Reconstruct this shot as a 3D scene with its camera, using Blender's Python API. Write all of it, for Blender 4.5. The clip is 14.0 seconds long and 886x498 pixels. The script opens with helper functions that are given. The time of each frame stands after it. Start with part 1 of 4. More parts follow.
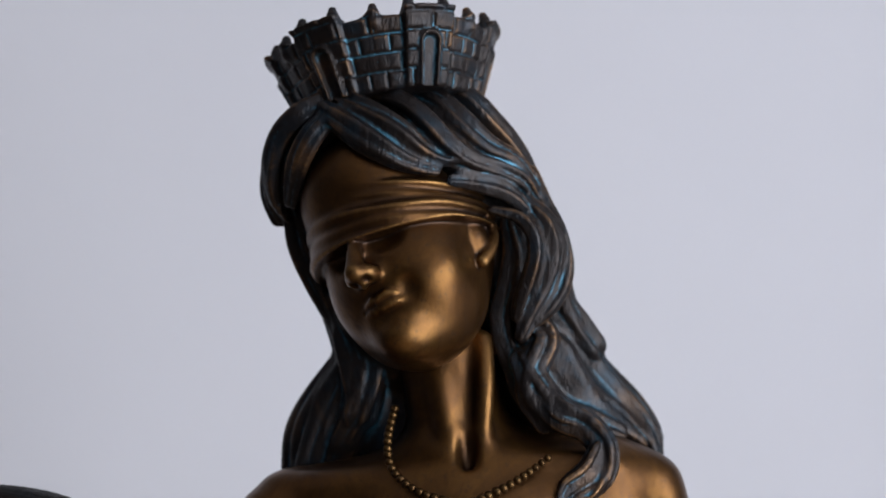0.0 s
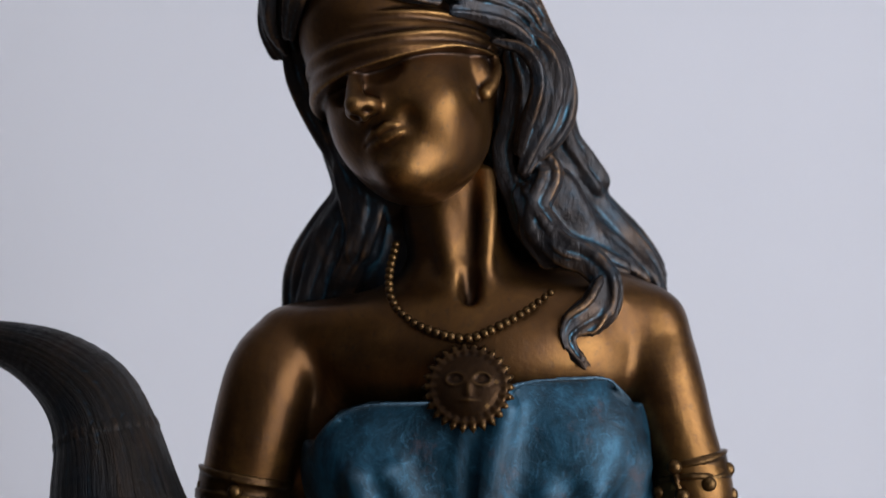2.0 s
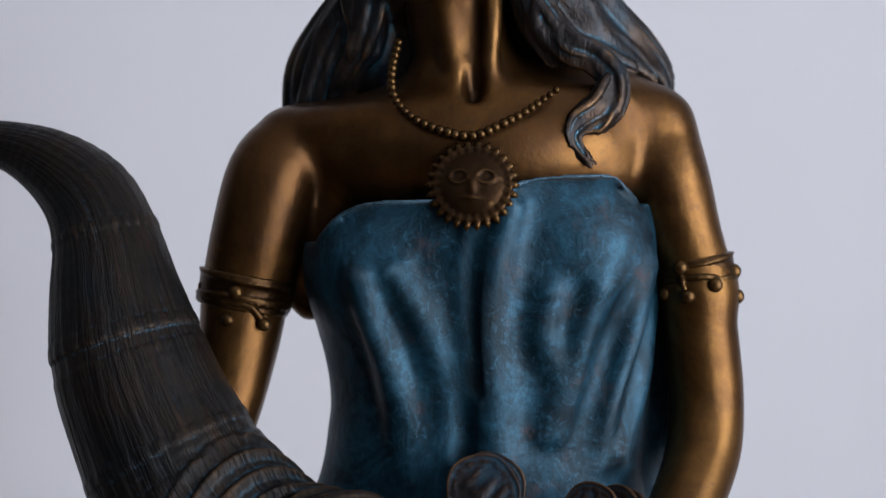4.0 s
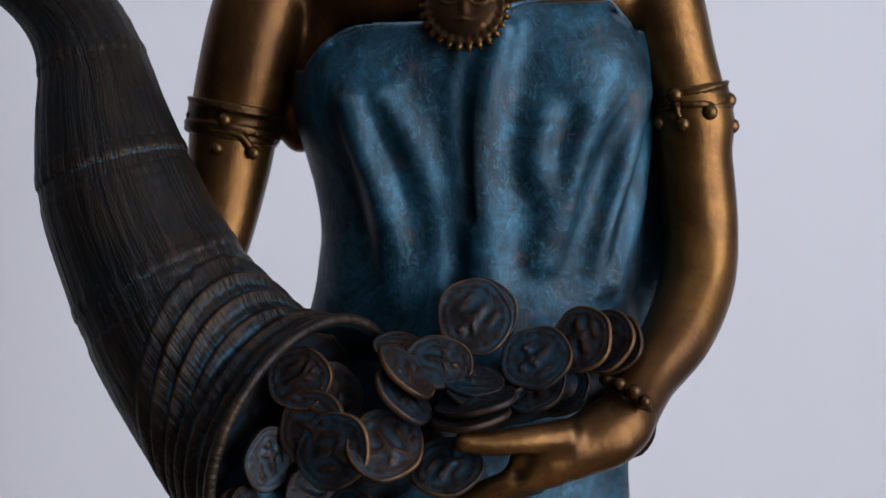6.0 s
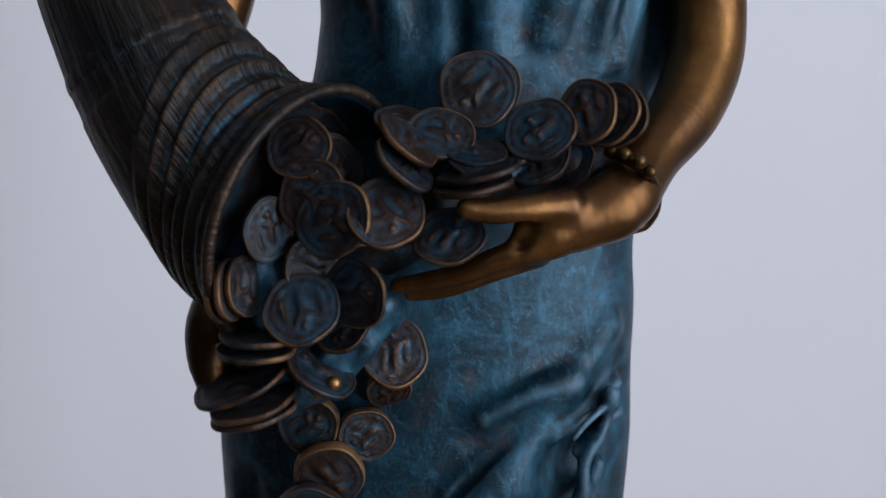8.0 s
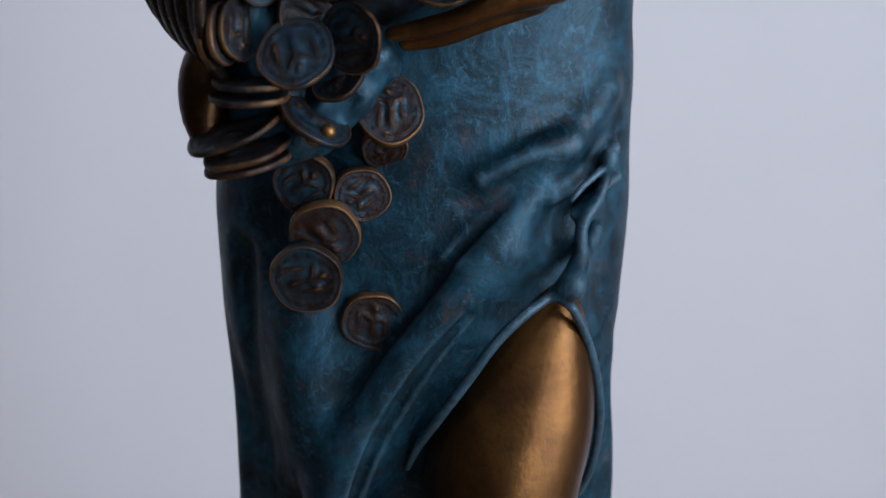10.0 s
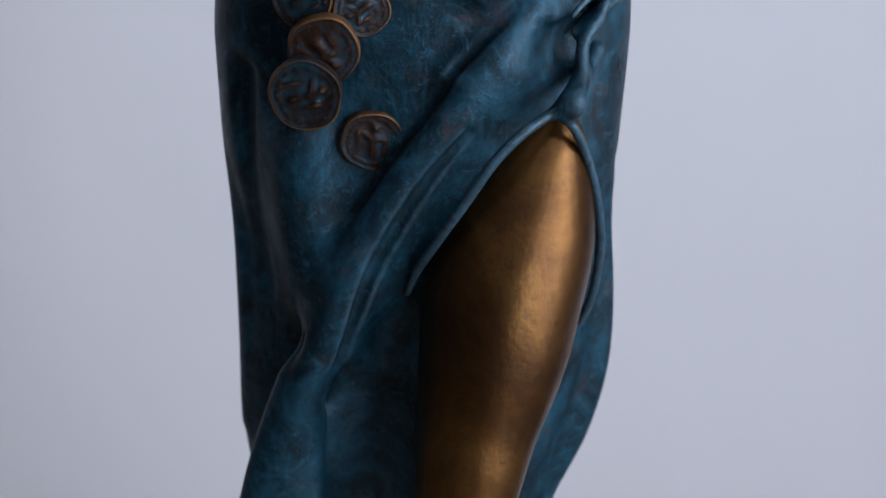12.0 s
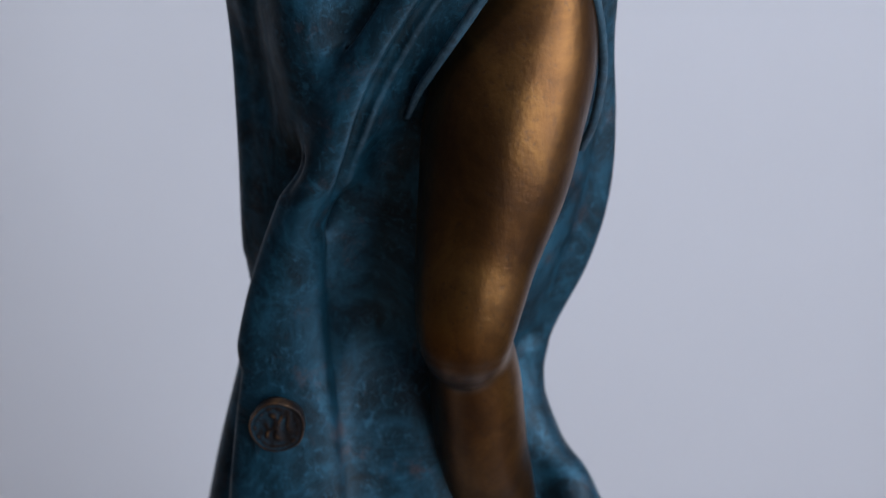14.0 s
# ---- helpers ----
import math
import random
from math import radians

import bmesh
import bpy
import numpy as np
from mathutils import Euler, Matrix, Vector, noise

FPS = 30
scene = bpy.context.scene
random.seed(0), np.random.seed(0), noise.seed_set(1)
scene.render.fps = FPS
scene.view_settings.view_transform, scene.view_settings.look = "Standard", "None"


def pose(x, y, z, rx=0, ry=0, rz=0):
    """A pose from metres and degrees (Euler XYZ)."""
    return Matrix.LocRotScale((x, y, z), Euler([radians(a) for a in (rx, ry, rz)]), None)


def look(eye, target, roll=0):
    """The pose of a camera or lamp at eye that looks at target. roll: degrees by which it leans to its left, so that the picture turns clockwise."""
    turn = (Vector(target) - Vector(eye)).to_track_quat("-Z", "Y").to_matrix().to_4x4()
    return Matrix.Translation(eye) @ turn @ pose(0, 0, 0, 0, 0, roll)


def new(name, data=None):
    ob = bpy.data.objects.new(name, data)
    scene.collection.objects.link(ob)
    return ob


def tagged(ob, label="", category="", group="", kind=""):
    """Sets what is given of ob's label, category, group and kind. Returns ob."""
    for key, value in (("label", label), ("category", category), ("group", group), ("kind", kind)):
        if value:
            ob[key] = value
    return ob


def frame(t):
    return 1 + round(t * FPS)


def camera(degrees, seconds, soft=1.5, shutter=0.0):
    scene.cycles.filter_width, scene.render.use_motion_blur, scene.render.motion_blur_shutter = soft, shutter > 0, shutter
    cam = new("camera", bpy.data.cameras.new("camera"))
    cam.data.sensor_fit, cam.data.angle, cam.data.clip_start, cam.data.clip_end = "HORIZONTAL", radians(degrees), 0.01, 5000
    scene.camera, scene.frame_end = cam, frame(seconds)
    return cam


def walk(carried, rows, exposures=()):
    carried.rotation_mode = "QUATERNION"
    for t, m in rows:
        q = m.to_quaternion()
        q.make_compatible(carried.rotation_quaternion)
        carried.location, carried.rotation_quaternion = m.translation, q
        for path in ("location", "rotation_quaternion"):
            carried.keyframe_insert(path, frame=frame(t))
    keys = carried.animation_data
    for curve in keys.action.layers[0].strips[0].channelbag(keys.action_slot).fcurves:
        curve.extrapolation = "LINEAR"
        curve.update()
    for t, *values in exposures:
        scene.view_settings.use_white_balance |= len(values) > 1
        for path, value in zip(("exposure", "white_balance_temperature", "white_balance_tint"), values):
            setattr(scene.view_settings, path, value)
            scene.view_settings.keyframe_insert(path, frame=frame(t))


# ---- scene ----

# ---------------------------------------------------------------- camera
cam = camera(30.0, 14.0, soft=1.5)
cam.data.dof.use_dof, cam.data.dof.focus_distance, cam.data.dof.aperture_fstop = True, 0.58, 9.0
# seconds, x, y, z, yaw, pitch, roll
ROWS = [
    (0.0, 0.0015, -0.6497, 1.3194, 0.62, 4.81, 0.00),
    (0.5, 0.0014, -0.6480, 1.3175, 0.46, 4.34, 0.07),
    (1.0, 0.0014, -0.6458, 1.3139, 0.29, 3.26, 0.08),
    (1.5, 0.0008, -0.6429, 1.3106, 0.21, 1.86, 0.08),
    (2.0, -0.0003, -0.6400, 1.3066, 0.53, 0.28, 0.07),
    (2.5, -0.0012, -0.6367, 1.3031, 0.60, -1.38, 0.06),
    (3.0, -0.0017, -0.6339, 1.2975, 0.57, -2.56, 0.05),
    (5.5, -0.0014, -0.6280, 1.2539, 0.45, -6.32, 0.06),
    (6.0, -0.0013, -0.6270, 1.2437, 0.28, -6.80, 0.06),
    (6.5, -0.0014, -0.6256, 1.2328, 0.56, -7.75, 0.08),
    (7.0, -0.0017, -0.6243, 1.2219, 0.64, -8.66, 0.10),
    (7.5, -0.0018, -0.6233, 1.2112, 0.42, -9.53, 0.04),
    (8.0, -0.0017, -0.6228, 1.2009, 0.32, -10.47, -0.00),
    (8.5, -0.0012, -0.6224, 1.1891, 0.43, -11.31, 0.04),
    (9.0, -0.0005, -0.6232, 1.1768, 0.48, -12.70, 0.09),
    (9.2, -0.0001, -0.6239, 1.1712, 0.55, -13.13, -0.00),
    (11.5, 0.0021, -0.6349, 1.0973, 0.48, -13.50, -0.09),
    (12.0, 0.0019, -0.6365, 1.0902, 0.56, -14.32, -0.11),
    (12.5, 0.0017, -0.6373, 1.0876, 0.59, -15.44, -0.12),
    (13.0, 0.0023, -0.6376, 1.0831, 0.59, -16.69, -0.05),
    (13.5, 0.0021, -0.6378, 1.0759, 0.57, -17.57, -0.12),
    (14.0, 0.0025, -0.6381, 1.0685, 0.64, -18.43, -0.12),
]
walk(cam, [(t, pose(x, y, z, 90 + pitch, roll, yaw)) for t, x, y, z, yaw, pitch, roll in ROWS],
     [(0.0, 0.0, 6550, 10), (6.5, 0.0, 6450, 10), (14.0, -0.03, 6150, 9)])

# ---------------------------------------------------------------- light
world = bpy.data.worlds.new("sky")
scene.world = world
world.use_nodes = True
sky = world.node_tree.nodes.new("ShaderNodeTexSky")
sky.sky_type, sky.sun_disc = "NISHITA", False
sky.sun_elevation, sky.sun_rotation = radians(35), radians(120)
world.node_tree.links.new(sky.outputs[0], world.node_tree.nodes["Background"].inputs[0])
world.node_tree.nodes["Background"].inputs[1].default_value = 0.06

# room: x from LEFT to RIGHT, y from NEAR to FAR
LEFT, RIGHT, NEAR, FAR, TALL = -3.2, 1.5, -4.6, 0.85, 2.6
# the window in the right wall, whose daylight comes from an area lamp in its opening
WIN_Y, WIN_Z, POST = (-3.1, -0.35), (0.5, 2.3), 0.24
MIDDLE = sum(WIN_Y) / 2
for y0, y1 in ((WIN_Y[0], MIDDLE - POST / 2), (MIDDLE + POST / 2, WIN_Y[1])):
    daylight = bpy.data.lights.new("window_daylight", "AREA")
    daylight.shape, daylight.size, daylight.size_y = "RECTANGLE", y1 - y0, WIN_Z[1] - WIN_Z[0]
    daylight.energy, daylight.color = 55.5, (0.91, 0.96, 1.06)
    lamp = new("window_daylight", daylight)
    lamp.matrix_world = look((RIGHT + 0.05, (y0 + y1) / 2, sum(WIN_Z) / 2), (-1, (y0 + y1) / 2, sum(WIN_Z) / 2))


# ---------------------------------------------------------------- materials
class Nodes:
    """A node material, with short calls for the nodes that are used here."""

    def __init__(self, name):
        self.mat = bpy.data.materials.new(name)
        self.mat.use_nodes = True
        self.tree = self.mat.node_tree
        self.bsdf = self.tree.nodes["Principled BSDF"]

    def node(self, kind, **sockets):
        n = self.tree.nodes.new(kind)
        for key, value in sockets.items():
            self.plug(value, n.inputs[key.replace("_", " ")])
        return n

    def plug(self, value, socket):
        if isinstance(value, bpy.types.NodeSocket):
            self.tree.links.new(value, socket)
        else:
            socket.default_value = value

    def place(self, scale=(1, 1, 1)):
        c = self.tree.nodes.new("ShaderNodeTexCoord")
        m = self.node("ShaderNodeMapping", Scale=scale)
        self.tree.links.new(c.outputs["Object"], m.inputs["Vector"])
        return m.outputs[0]

    def fibre(self, scale):
        """Coordinates that run round and along the horn."""
        a = self.tree.nodes.new("ShaderNodeAttribute")
        a.attribute_name = "grain"
        m = self.node("ShaderNodeMapping", Scale=scale)
        self.tree.links.new(a.outputs["Vector"], m.inputs["Vector"])
        return m.outputs[0]

    def noise(self, scale, detail=4.0, rough=0.6, where=None, warp=0.0):
        n = self.node("ShaderNodeTexNoise", Scale=scale, Detail=detail, Roughness=rough, Distortion=warp)
        self.plug(where or self.place(), n.inputs["Vector"])
        return n.outputs["Fac"]

    def ramp(self, fac, *stops):
        n = self.tree.nodes.new("ShaderNodeValToRGB")
        while len(n.color_ramp.elements) < len(stops):
            n.color_ramp.elements.new(0.5)
        for e, (at, col) in zip(n.color_ramp.elements, stops):
            e.position, e.color = at, (*col, 1) if isinstance(col, tuple) else (col, col, col, 1)
        self.plug(fac, n.inputs[0])
        return n.outputs[0]

    def mix(self, fac, a, b):
        n = self.tree.nodes.new("ShaderNodeMix")
        n.data_type = "RGBA"
        self.plug(fac, n.inputs[0])
        for v, s in ((a, n.inputs[6]), (b, n.inputs[7])):
            self.plug((*v, 1) if isinstance(v, tuple) else v, s)
        return n.outputs[2]

    def calc(self, op, a, b=0.0):
        n = self.tree.nodes.new("ShaderNodeMath")
        n.operation, n.use_clamp = op, False
        self.plug(a, n.inputs[0])
        self.plug(b, n.inputs[1])
        return n.outputs[0]

    def edge(self, low, high):
        """0 in hollows to 1 on worn edges."""
        g = self.tree.nodes.new("ShaderNodeNewGeometry")
        return self.ramp(g.outputs["Pointiness"], (low, 0.0), (high, 1.0))

    def bump(self, height, strength, distance):
        n = self.node("ShaderNodeBump", Strength=strength, Distance=distance, Height=height)
        self.tree.links.new(n.outputs[0], self.bsdf.inputs["Normal"])

    def done(self, colour, rough, metal=0.0):
        self.plug((*colour, 1) if isinstance(colour, tuple) else colour, self.bsdf.inputs["Base Color"])
        self.plug(rough, self.bsdf.inputs["Roughness"])
        self.plug(metal, self.bsdf.inputs["Metallic"])
        return self.mat


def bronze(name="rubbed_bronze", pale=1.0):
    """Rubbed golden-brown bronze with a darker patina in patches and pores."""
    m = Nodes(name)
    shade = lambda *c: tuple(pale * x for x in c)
    patch = m.noise(15, 8, 0.7, None, 0.9)
    grain = m.noise(420, 3, 0.6)
    brush = m.noise(260, 3, 0.6, m.place((1, 1, 0.12)))
    stain = m.noise(48, 7, 0.75, m.place((1, 1, 0.45)), 0.6)
    worn = m.edge(0.455, 0.545)
    tone = m.ramp(patch, (0.3, shade(0.036, 0.016, 0.006)), (0.5, shade(0.085, 0.038, 0.011)), (0.7, shade(0.16, 0.078, 0.021)))
    tone = m.mix(m.ramp(stain, (0.5, 0.0), (0.68, 0.5)), tone, shade(0.032, 0.015, 0.009))
    tone = m.mix(m.ramp(worn, (0.0, 0.9), (0.5, 0.0)), tone, shade(0.02, 0.013, 0.011))
    rub = m.calc("MULTIPLY", m.ramp(worn, (0.62, 0.0), (1.0, 0.75)), m.ramp(stain, (0.36, 1.0), (0.6, 0.35)))
    tone = m.mix(rub, tone, shade(0.3, 0.165, 0.055))
    tone = m.mix(m.ramp(grain, (0.3, 0.5), (0.42, 0.0)), tone, shade(0.045, 0.025, 0.015))
    m.bump(m.calc("ADD", m.calc("ADD", grain, m.calc("MULTIPLY", brush, 0.7)), m.calc("MULTIPLY", stain, 0.4)), 0.28, 0.0004)
    rough = m.ramp(m.noise(60, 4), (0.3, 0.29), (0.7, 0.42))
    return m.done(tone, rough, 0.88)


def patina():
    """Blue-green patina brushed over bronze, darker in the hollows and paler on the edges."""
    m = Nodes("blue_patina")
    cloud = m.noise(30, 8, 0.72, None, 1.4)
    fine = m.noise(230, 6, 0.78, None, 1.0)
    run = m.noise(90, 6, 0.7, m.place((1, 1, 0.35)), 1.5)
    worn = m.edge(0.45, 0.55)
    tone = m.ramp(cloud, (0.33, (0.001, 0.006, 0.010)), (0.47, (0.003, 0.019, 0.032)), (0.6, (0.009, 0.047, 0.078)), (0.75, (0.026, 0.1, 0.155)))
    tone = m.mix(m.ramp(run, (0.52, 0.0), (0.66, 0.55)), tone, (0.012, 0.066, 0.108))
    tone = m.mix(m.ramp(fine, (0.54, 0.0), (0.64, 0.6)), tone, (0.022, 0.084, 0.135))
    tone = m.mix(m.ramp(m.noise(52, 6, 0.75), (0.57, 0.0), (0.7, 0.6)), tone, (0.055, 0.036, 0.036))
    # hollows of the folds go darker, their edges paler blue
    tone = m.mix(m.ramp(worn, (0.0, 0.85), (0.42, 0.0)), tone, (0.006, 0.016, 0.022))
    tone = m.mix(m.calc("MULTIPLY", m.ramp(worn, (0.6, 0.0), (1.0, 0.6)), m.ramp(fine, (0.35, 0.4), (0.6, 1.0))), tone, (0.09, 0.15, 0.2))
    m.bump(m.calc("ADD", m.calc("MULTIPLY", fine, 0.6), m.calc("ADD", cloud, m.calc("MULTIPLY", run, 0.5))), 0.5, 0.0009)
    rough = m.ramp(m.noise(70, 5), (0.3, 0.34), (0.7, 0.54))
    m.bsdf.inputs["Specular IOR Level"].default_value = 0.3
    return m.done(tone, rough, 0.4)


def hair_bronze():
    """Dark brown-black bronze with blue left in the grooves and gold rubbed through in places."""
    m = Nodes("dark_patinated_bronze")
    cloud = m.noise(45, 6, 0.68)
    strand = m.noise(300, 4, 0.6, m.place((1, 1, 0.3)), 0.6)
    patch = m.noise(38, 4, 0.6, None, 0.5)
    worn = m.edge(0.45, 0.55)
    tone = m.ramp(cloud, (0.3, (0.004, 0.006, 0.009)), (0.5, (0.013, 0.009, 0.008)), (0.68, (0.007, 0.017, 0.027)))
    tone = m.mix(m.ramp(patch, (0.54, 0.0), (0.72, 0.6)), tone, (0.07, 0.037, 0.017))
    blue = m.calc("MULTIPLY", m.ramp(worn, (0.08, 1.0), (0.42, 0.0)), m.ramp(m.noise(55, 5, 0.7), (0.44, 0.0), (0.6, 0.95)))
    tone = m.mix(blue, tone, (0.045, 0.16, 0.235))
    rub = m.calc("MULTIPLY", m.ramp(worn, (0.64, 0.0), (1.0, 0.75)), m.ramp(patch, (0.46, 0.04), (0.62, 1.0)))
    tone = m.mix(rub, tone, (0.24, 0.125, 0.048))
    m.bump(m.calc("ADD", strand, m.calc("MULTIPLY", cloud, 0.8)), 0.7, 0.001)
    rough = m.ramp(m.noise(80, 4), (0.3, 0.34), (0.7, 0.52))
    return m.done(tone, rough, 0.6)


def horn_bronze():
    """Dark brown fibrous bronze of the horn."""
    m = Nodes("fibrous_dark_bronze")
    cloud = m.noise(40, 5, 0.65)
    fine = m.noise(420, 5, 0.7, m.fibre((1, 0.09, 1)), 0.3)
    coarse = m.noise(150, 4, 0.65, m.fibre((1, 0.05, 1)), 0.4)
    worn = m.edge(0.45, 0.55)
    tone = m.ramp(cloud, (0.3, (0.005, 0.007, 0.009)), (0.55, (0.012, 0.009, 0.007)), (0.75, (0.02, 0.012, 0.008)))
    blue = m.calc("MULTIPLY", m.ramp(worn, (0.05, 1.0), (0.45, 0.0)), m.ramp(m.noise(50, 5, 0.7), (0.42, 0.0), (0.58, 0.95)))
    tone = m.mix(blue, tone, (0.035, 0.1, 0.15))
    tone = m.mix(m.calc("MULTIPLY", m.ramp(worn, (0.64, 0.0), (0.98, 0.6)), m.ramp(cloud, (0.4, 0.2), (0.6, 1.0))), tone, (0.1, 0.056, 0.028))
    tone = m.mix(m.ramp(fine, (0.36, 0.75), (0.5, 0.0)), tone, (0.006, 0.006, 0.008))
    tone = m.mix(m.ramp(coarse, (0.56, 0.0), (0.68, 0.5)), tone, (0.038, 0.021, 0.011))
    m.bsdf.inputs["Specular IOR Level"].default_value = 0.25
    m.bump(m.calc("ADD", fine, m.calc("MULTIPLY", coarse, 1.6)), 0.85, 0.0014)
    return m.done(tone, m.ramp(m.noise(70, 4), (0.3, 0.36), (0.7, 0.52)), 0.55)


def coin_bronze():
    """Coins: dark bronze, blue in the relief, with rims rubbed golden in places."""
    m = Nodes("coin_bronze")
    cloud = m.noise(60, 6, 0.7)
    patch = m.noise(45, 4, 0.6, None, 0.4)
    worn = m.edge(0.455, 0.55)
    one = m.tree.nodes.new("ShaderNodeNewGeometry").outputs["Random Per Island"]
    tone = m.ramp(cloud, (0.3, (0.004, 0.005, 0.007)), (0.5, (0.015, 0.010, 0.009)), (0.66, (0.008, 0.021, 0.034)))
    tone = m.mix(m.ramp(one, (0.45, 0.0), (0.95, 0.7)), tone, (0.03, 0.014, 0.008))
    blue = m.calc("MULTIPLY", m.ramp(worn, (0.1, 1.0), (0.55, 0.0)), m.ramp(m.noise(60, 5, 0.7), (0.38, 0.0), (0.56, 0.9)))
    tone = m.mix(blue, tone, (0.018, 0.055, 0.085))
    m.bsdf.inputs["Specular IOR Level"].default_value = 0.2
    rub = m.calc("MULTIPLY", m.ramp(worn, (0.66, 0.0), (1.0, 0.65)), m.ramp(patch, (0.44, 0.05), (0.62, 1.0)))
    tone = m.mix(rub, tone, (0.18, 0.095, 0.04))
    m.bump(m.noise(300, 5, 0.7), 0.6, 0.0008)
    return m.done(tone, m.ramp(m.noise(90, 4), (0.3, 0.34), (0.7, 0.54)), 0.5)


def plaster(name, colour):
    m = Nodes(name)
    soft, grain = m.noise(1.7, 3), m.noise(260, 4, 0.6)
    tone = m.mix(m.ramp(soft, (0.3, 0.0), (0.7, 1.0)), colour, tuple(0.965 * c for c in colour))
    m.bump(grain, 0.08, 0.0006)
    return m.done(tone, 0.9)


def boards():
    m = Nodes("oak_floor")
    grain = m.noise(9, 6, 0.6, m.place((1, 12, 1)))
    return m.done(m.ramp(grain, (0.3, (0.16, 0.1, 0.06)), (0.7, (0.27, 0.18, 0.11))), 0.45)


SKIN, DRESS, HAIR, HORN, COIN, TRIM = range(6)
# the last, darker bronze is the trim's own brown and the palm's painted shade
STATUE_MATERIALS = [bronze(), patina(), hair_bronze(), horn_bronze(), coin_bronze(), bronze("browned_and_shaded_bronze", 0.4)]
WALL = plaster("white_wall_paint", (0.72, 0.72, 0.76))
# made-up dark paint for the unseen walls, to keep fill light off the bronze
DIM = plaster("unseen_dark_wall_paint", (0.075, 0.085, 0.105))
CEILING = plaster("ceiling_paint", (0.6, 0.6, 0.62))


# ---------------------------------------------------------------- the room
def slab(name, lo, hi, material, holes=()):
    """A box from lo to hi; holes: boxes (lo, hi) cut through along its thin side, built from pieces round the hole."""
    boxes = [(lo, hi)]
    for a, b in holes:
        split = []
        for l, h in boxes:
            split += [(l, (h[0], a[1], h[2])), ((l[0], b[1], l[2]), h), ((l[0], a[1], l[2]), (h[0], b[1], a[2])), ((l[0], a[1], b[2]), (h[0], b[1], h[2]))]
        boxes = split
    bm = bmesh.new()
    for l, h in boxes:
        m = Matrix.LocRotScale([(p + q) / 2 for p, q in zip(l, h)], None, [q - p for p, q in zip(l, h)])
        bmesh.ops.create_cube(bm, size=1, matrix=m)
    mesh = bpy.data.meshes.new(name)
    bm.to_mesh(mesh)
    bm.free()
    mesh.materials.append(material)
    return tagged(new(name, mesh), kind="structure")


W = 0.12
slab("floor", (LEFT - W, NEAR - W, -W), (RIGHT + W, FAR + W, 0), boards())
slab("ceiling", (LEFT - W, NEAR - W, TALL), (RIGHT + W, FAR + W, TALL + W), CEILING)
slab("wall_back", (LEFT - W, FAR, 0), (RIGHT + W, FAR + W, TALL), WALL)
# front and left walls are out of view, dark to deepen the statue's contrast
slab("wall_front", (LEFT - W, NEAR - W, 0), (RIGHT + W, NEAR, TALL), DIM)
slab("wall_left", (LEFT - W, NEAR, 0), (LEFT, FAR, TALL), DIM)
slab("wall_right", (RIGHT, NEAR, 0), (RIGHT + W, FAR, TALL), WALL, [((RIGHT, WIN_Y[0], WIN_Z[0]), (RIGHT + W, WIN_Y[1], WIN_Z[1]))])
slab("window_post", (RIGHT, MIDDLE - POST / 2, WIN_Z[0]), (RIGHT + W, MIDDLE + POST / 2, WIN_Z[1]), CEILING)
BASE = 0.66
slab("plinth", (-0.11, -0.1, 0), (0.11, 0.1, BASE), CEILING)


# ---------------------------------------------------------------- modelling in solid forms (millimetres)
def spline(pts, step):
    """A smooth run through the points (each with its radius), about step apart."""
    p = np.array(pts, float)
    ext = np.vstack([2 * p[0] - p[1], p, 2 * p[-1] - p[-2]])
    out = []
    for i in range(1, len(ext) - 2):
        a, b, c, d = ext[i - 1:i + 3]
        n = max(1, int(np.linalg.norm(c[:3] - b[:3]) / step))
        for u in np.arange(n) / n:
            out.append(0.5 * (2 * b + (c - a) * u + (2 * a - 5 * b + 4 * c - d) * u * u + (3 * b - a - 3 * c + d) * u ** 3))
    out.append(p[-1])
    out = np.array(out)
    out[:, 3] = np.maximum(out[:, 3], 0.25)
    return out


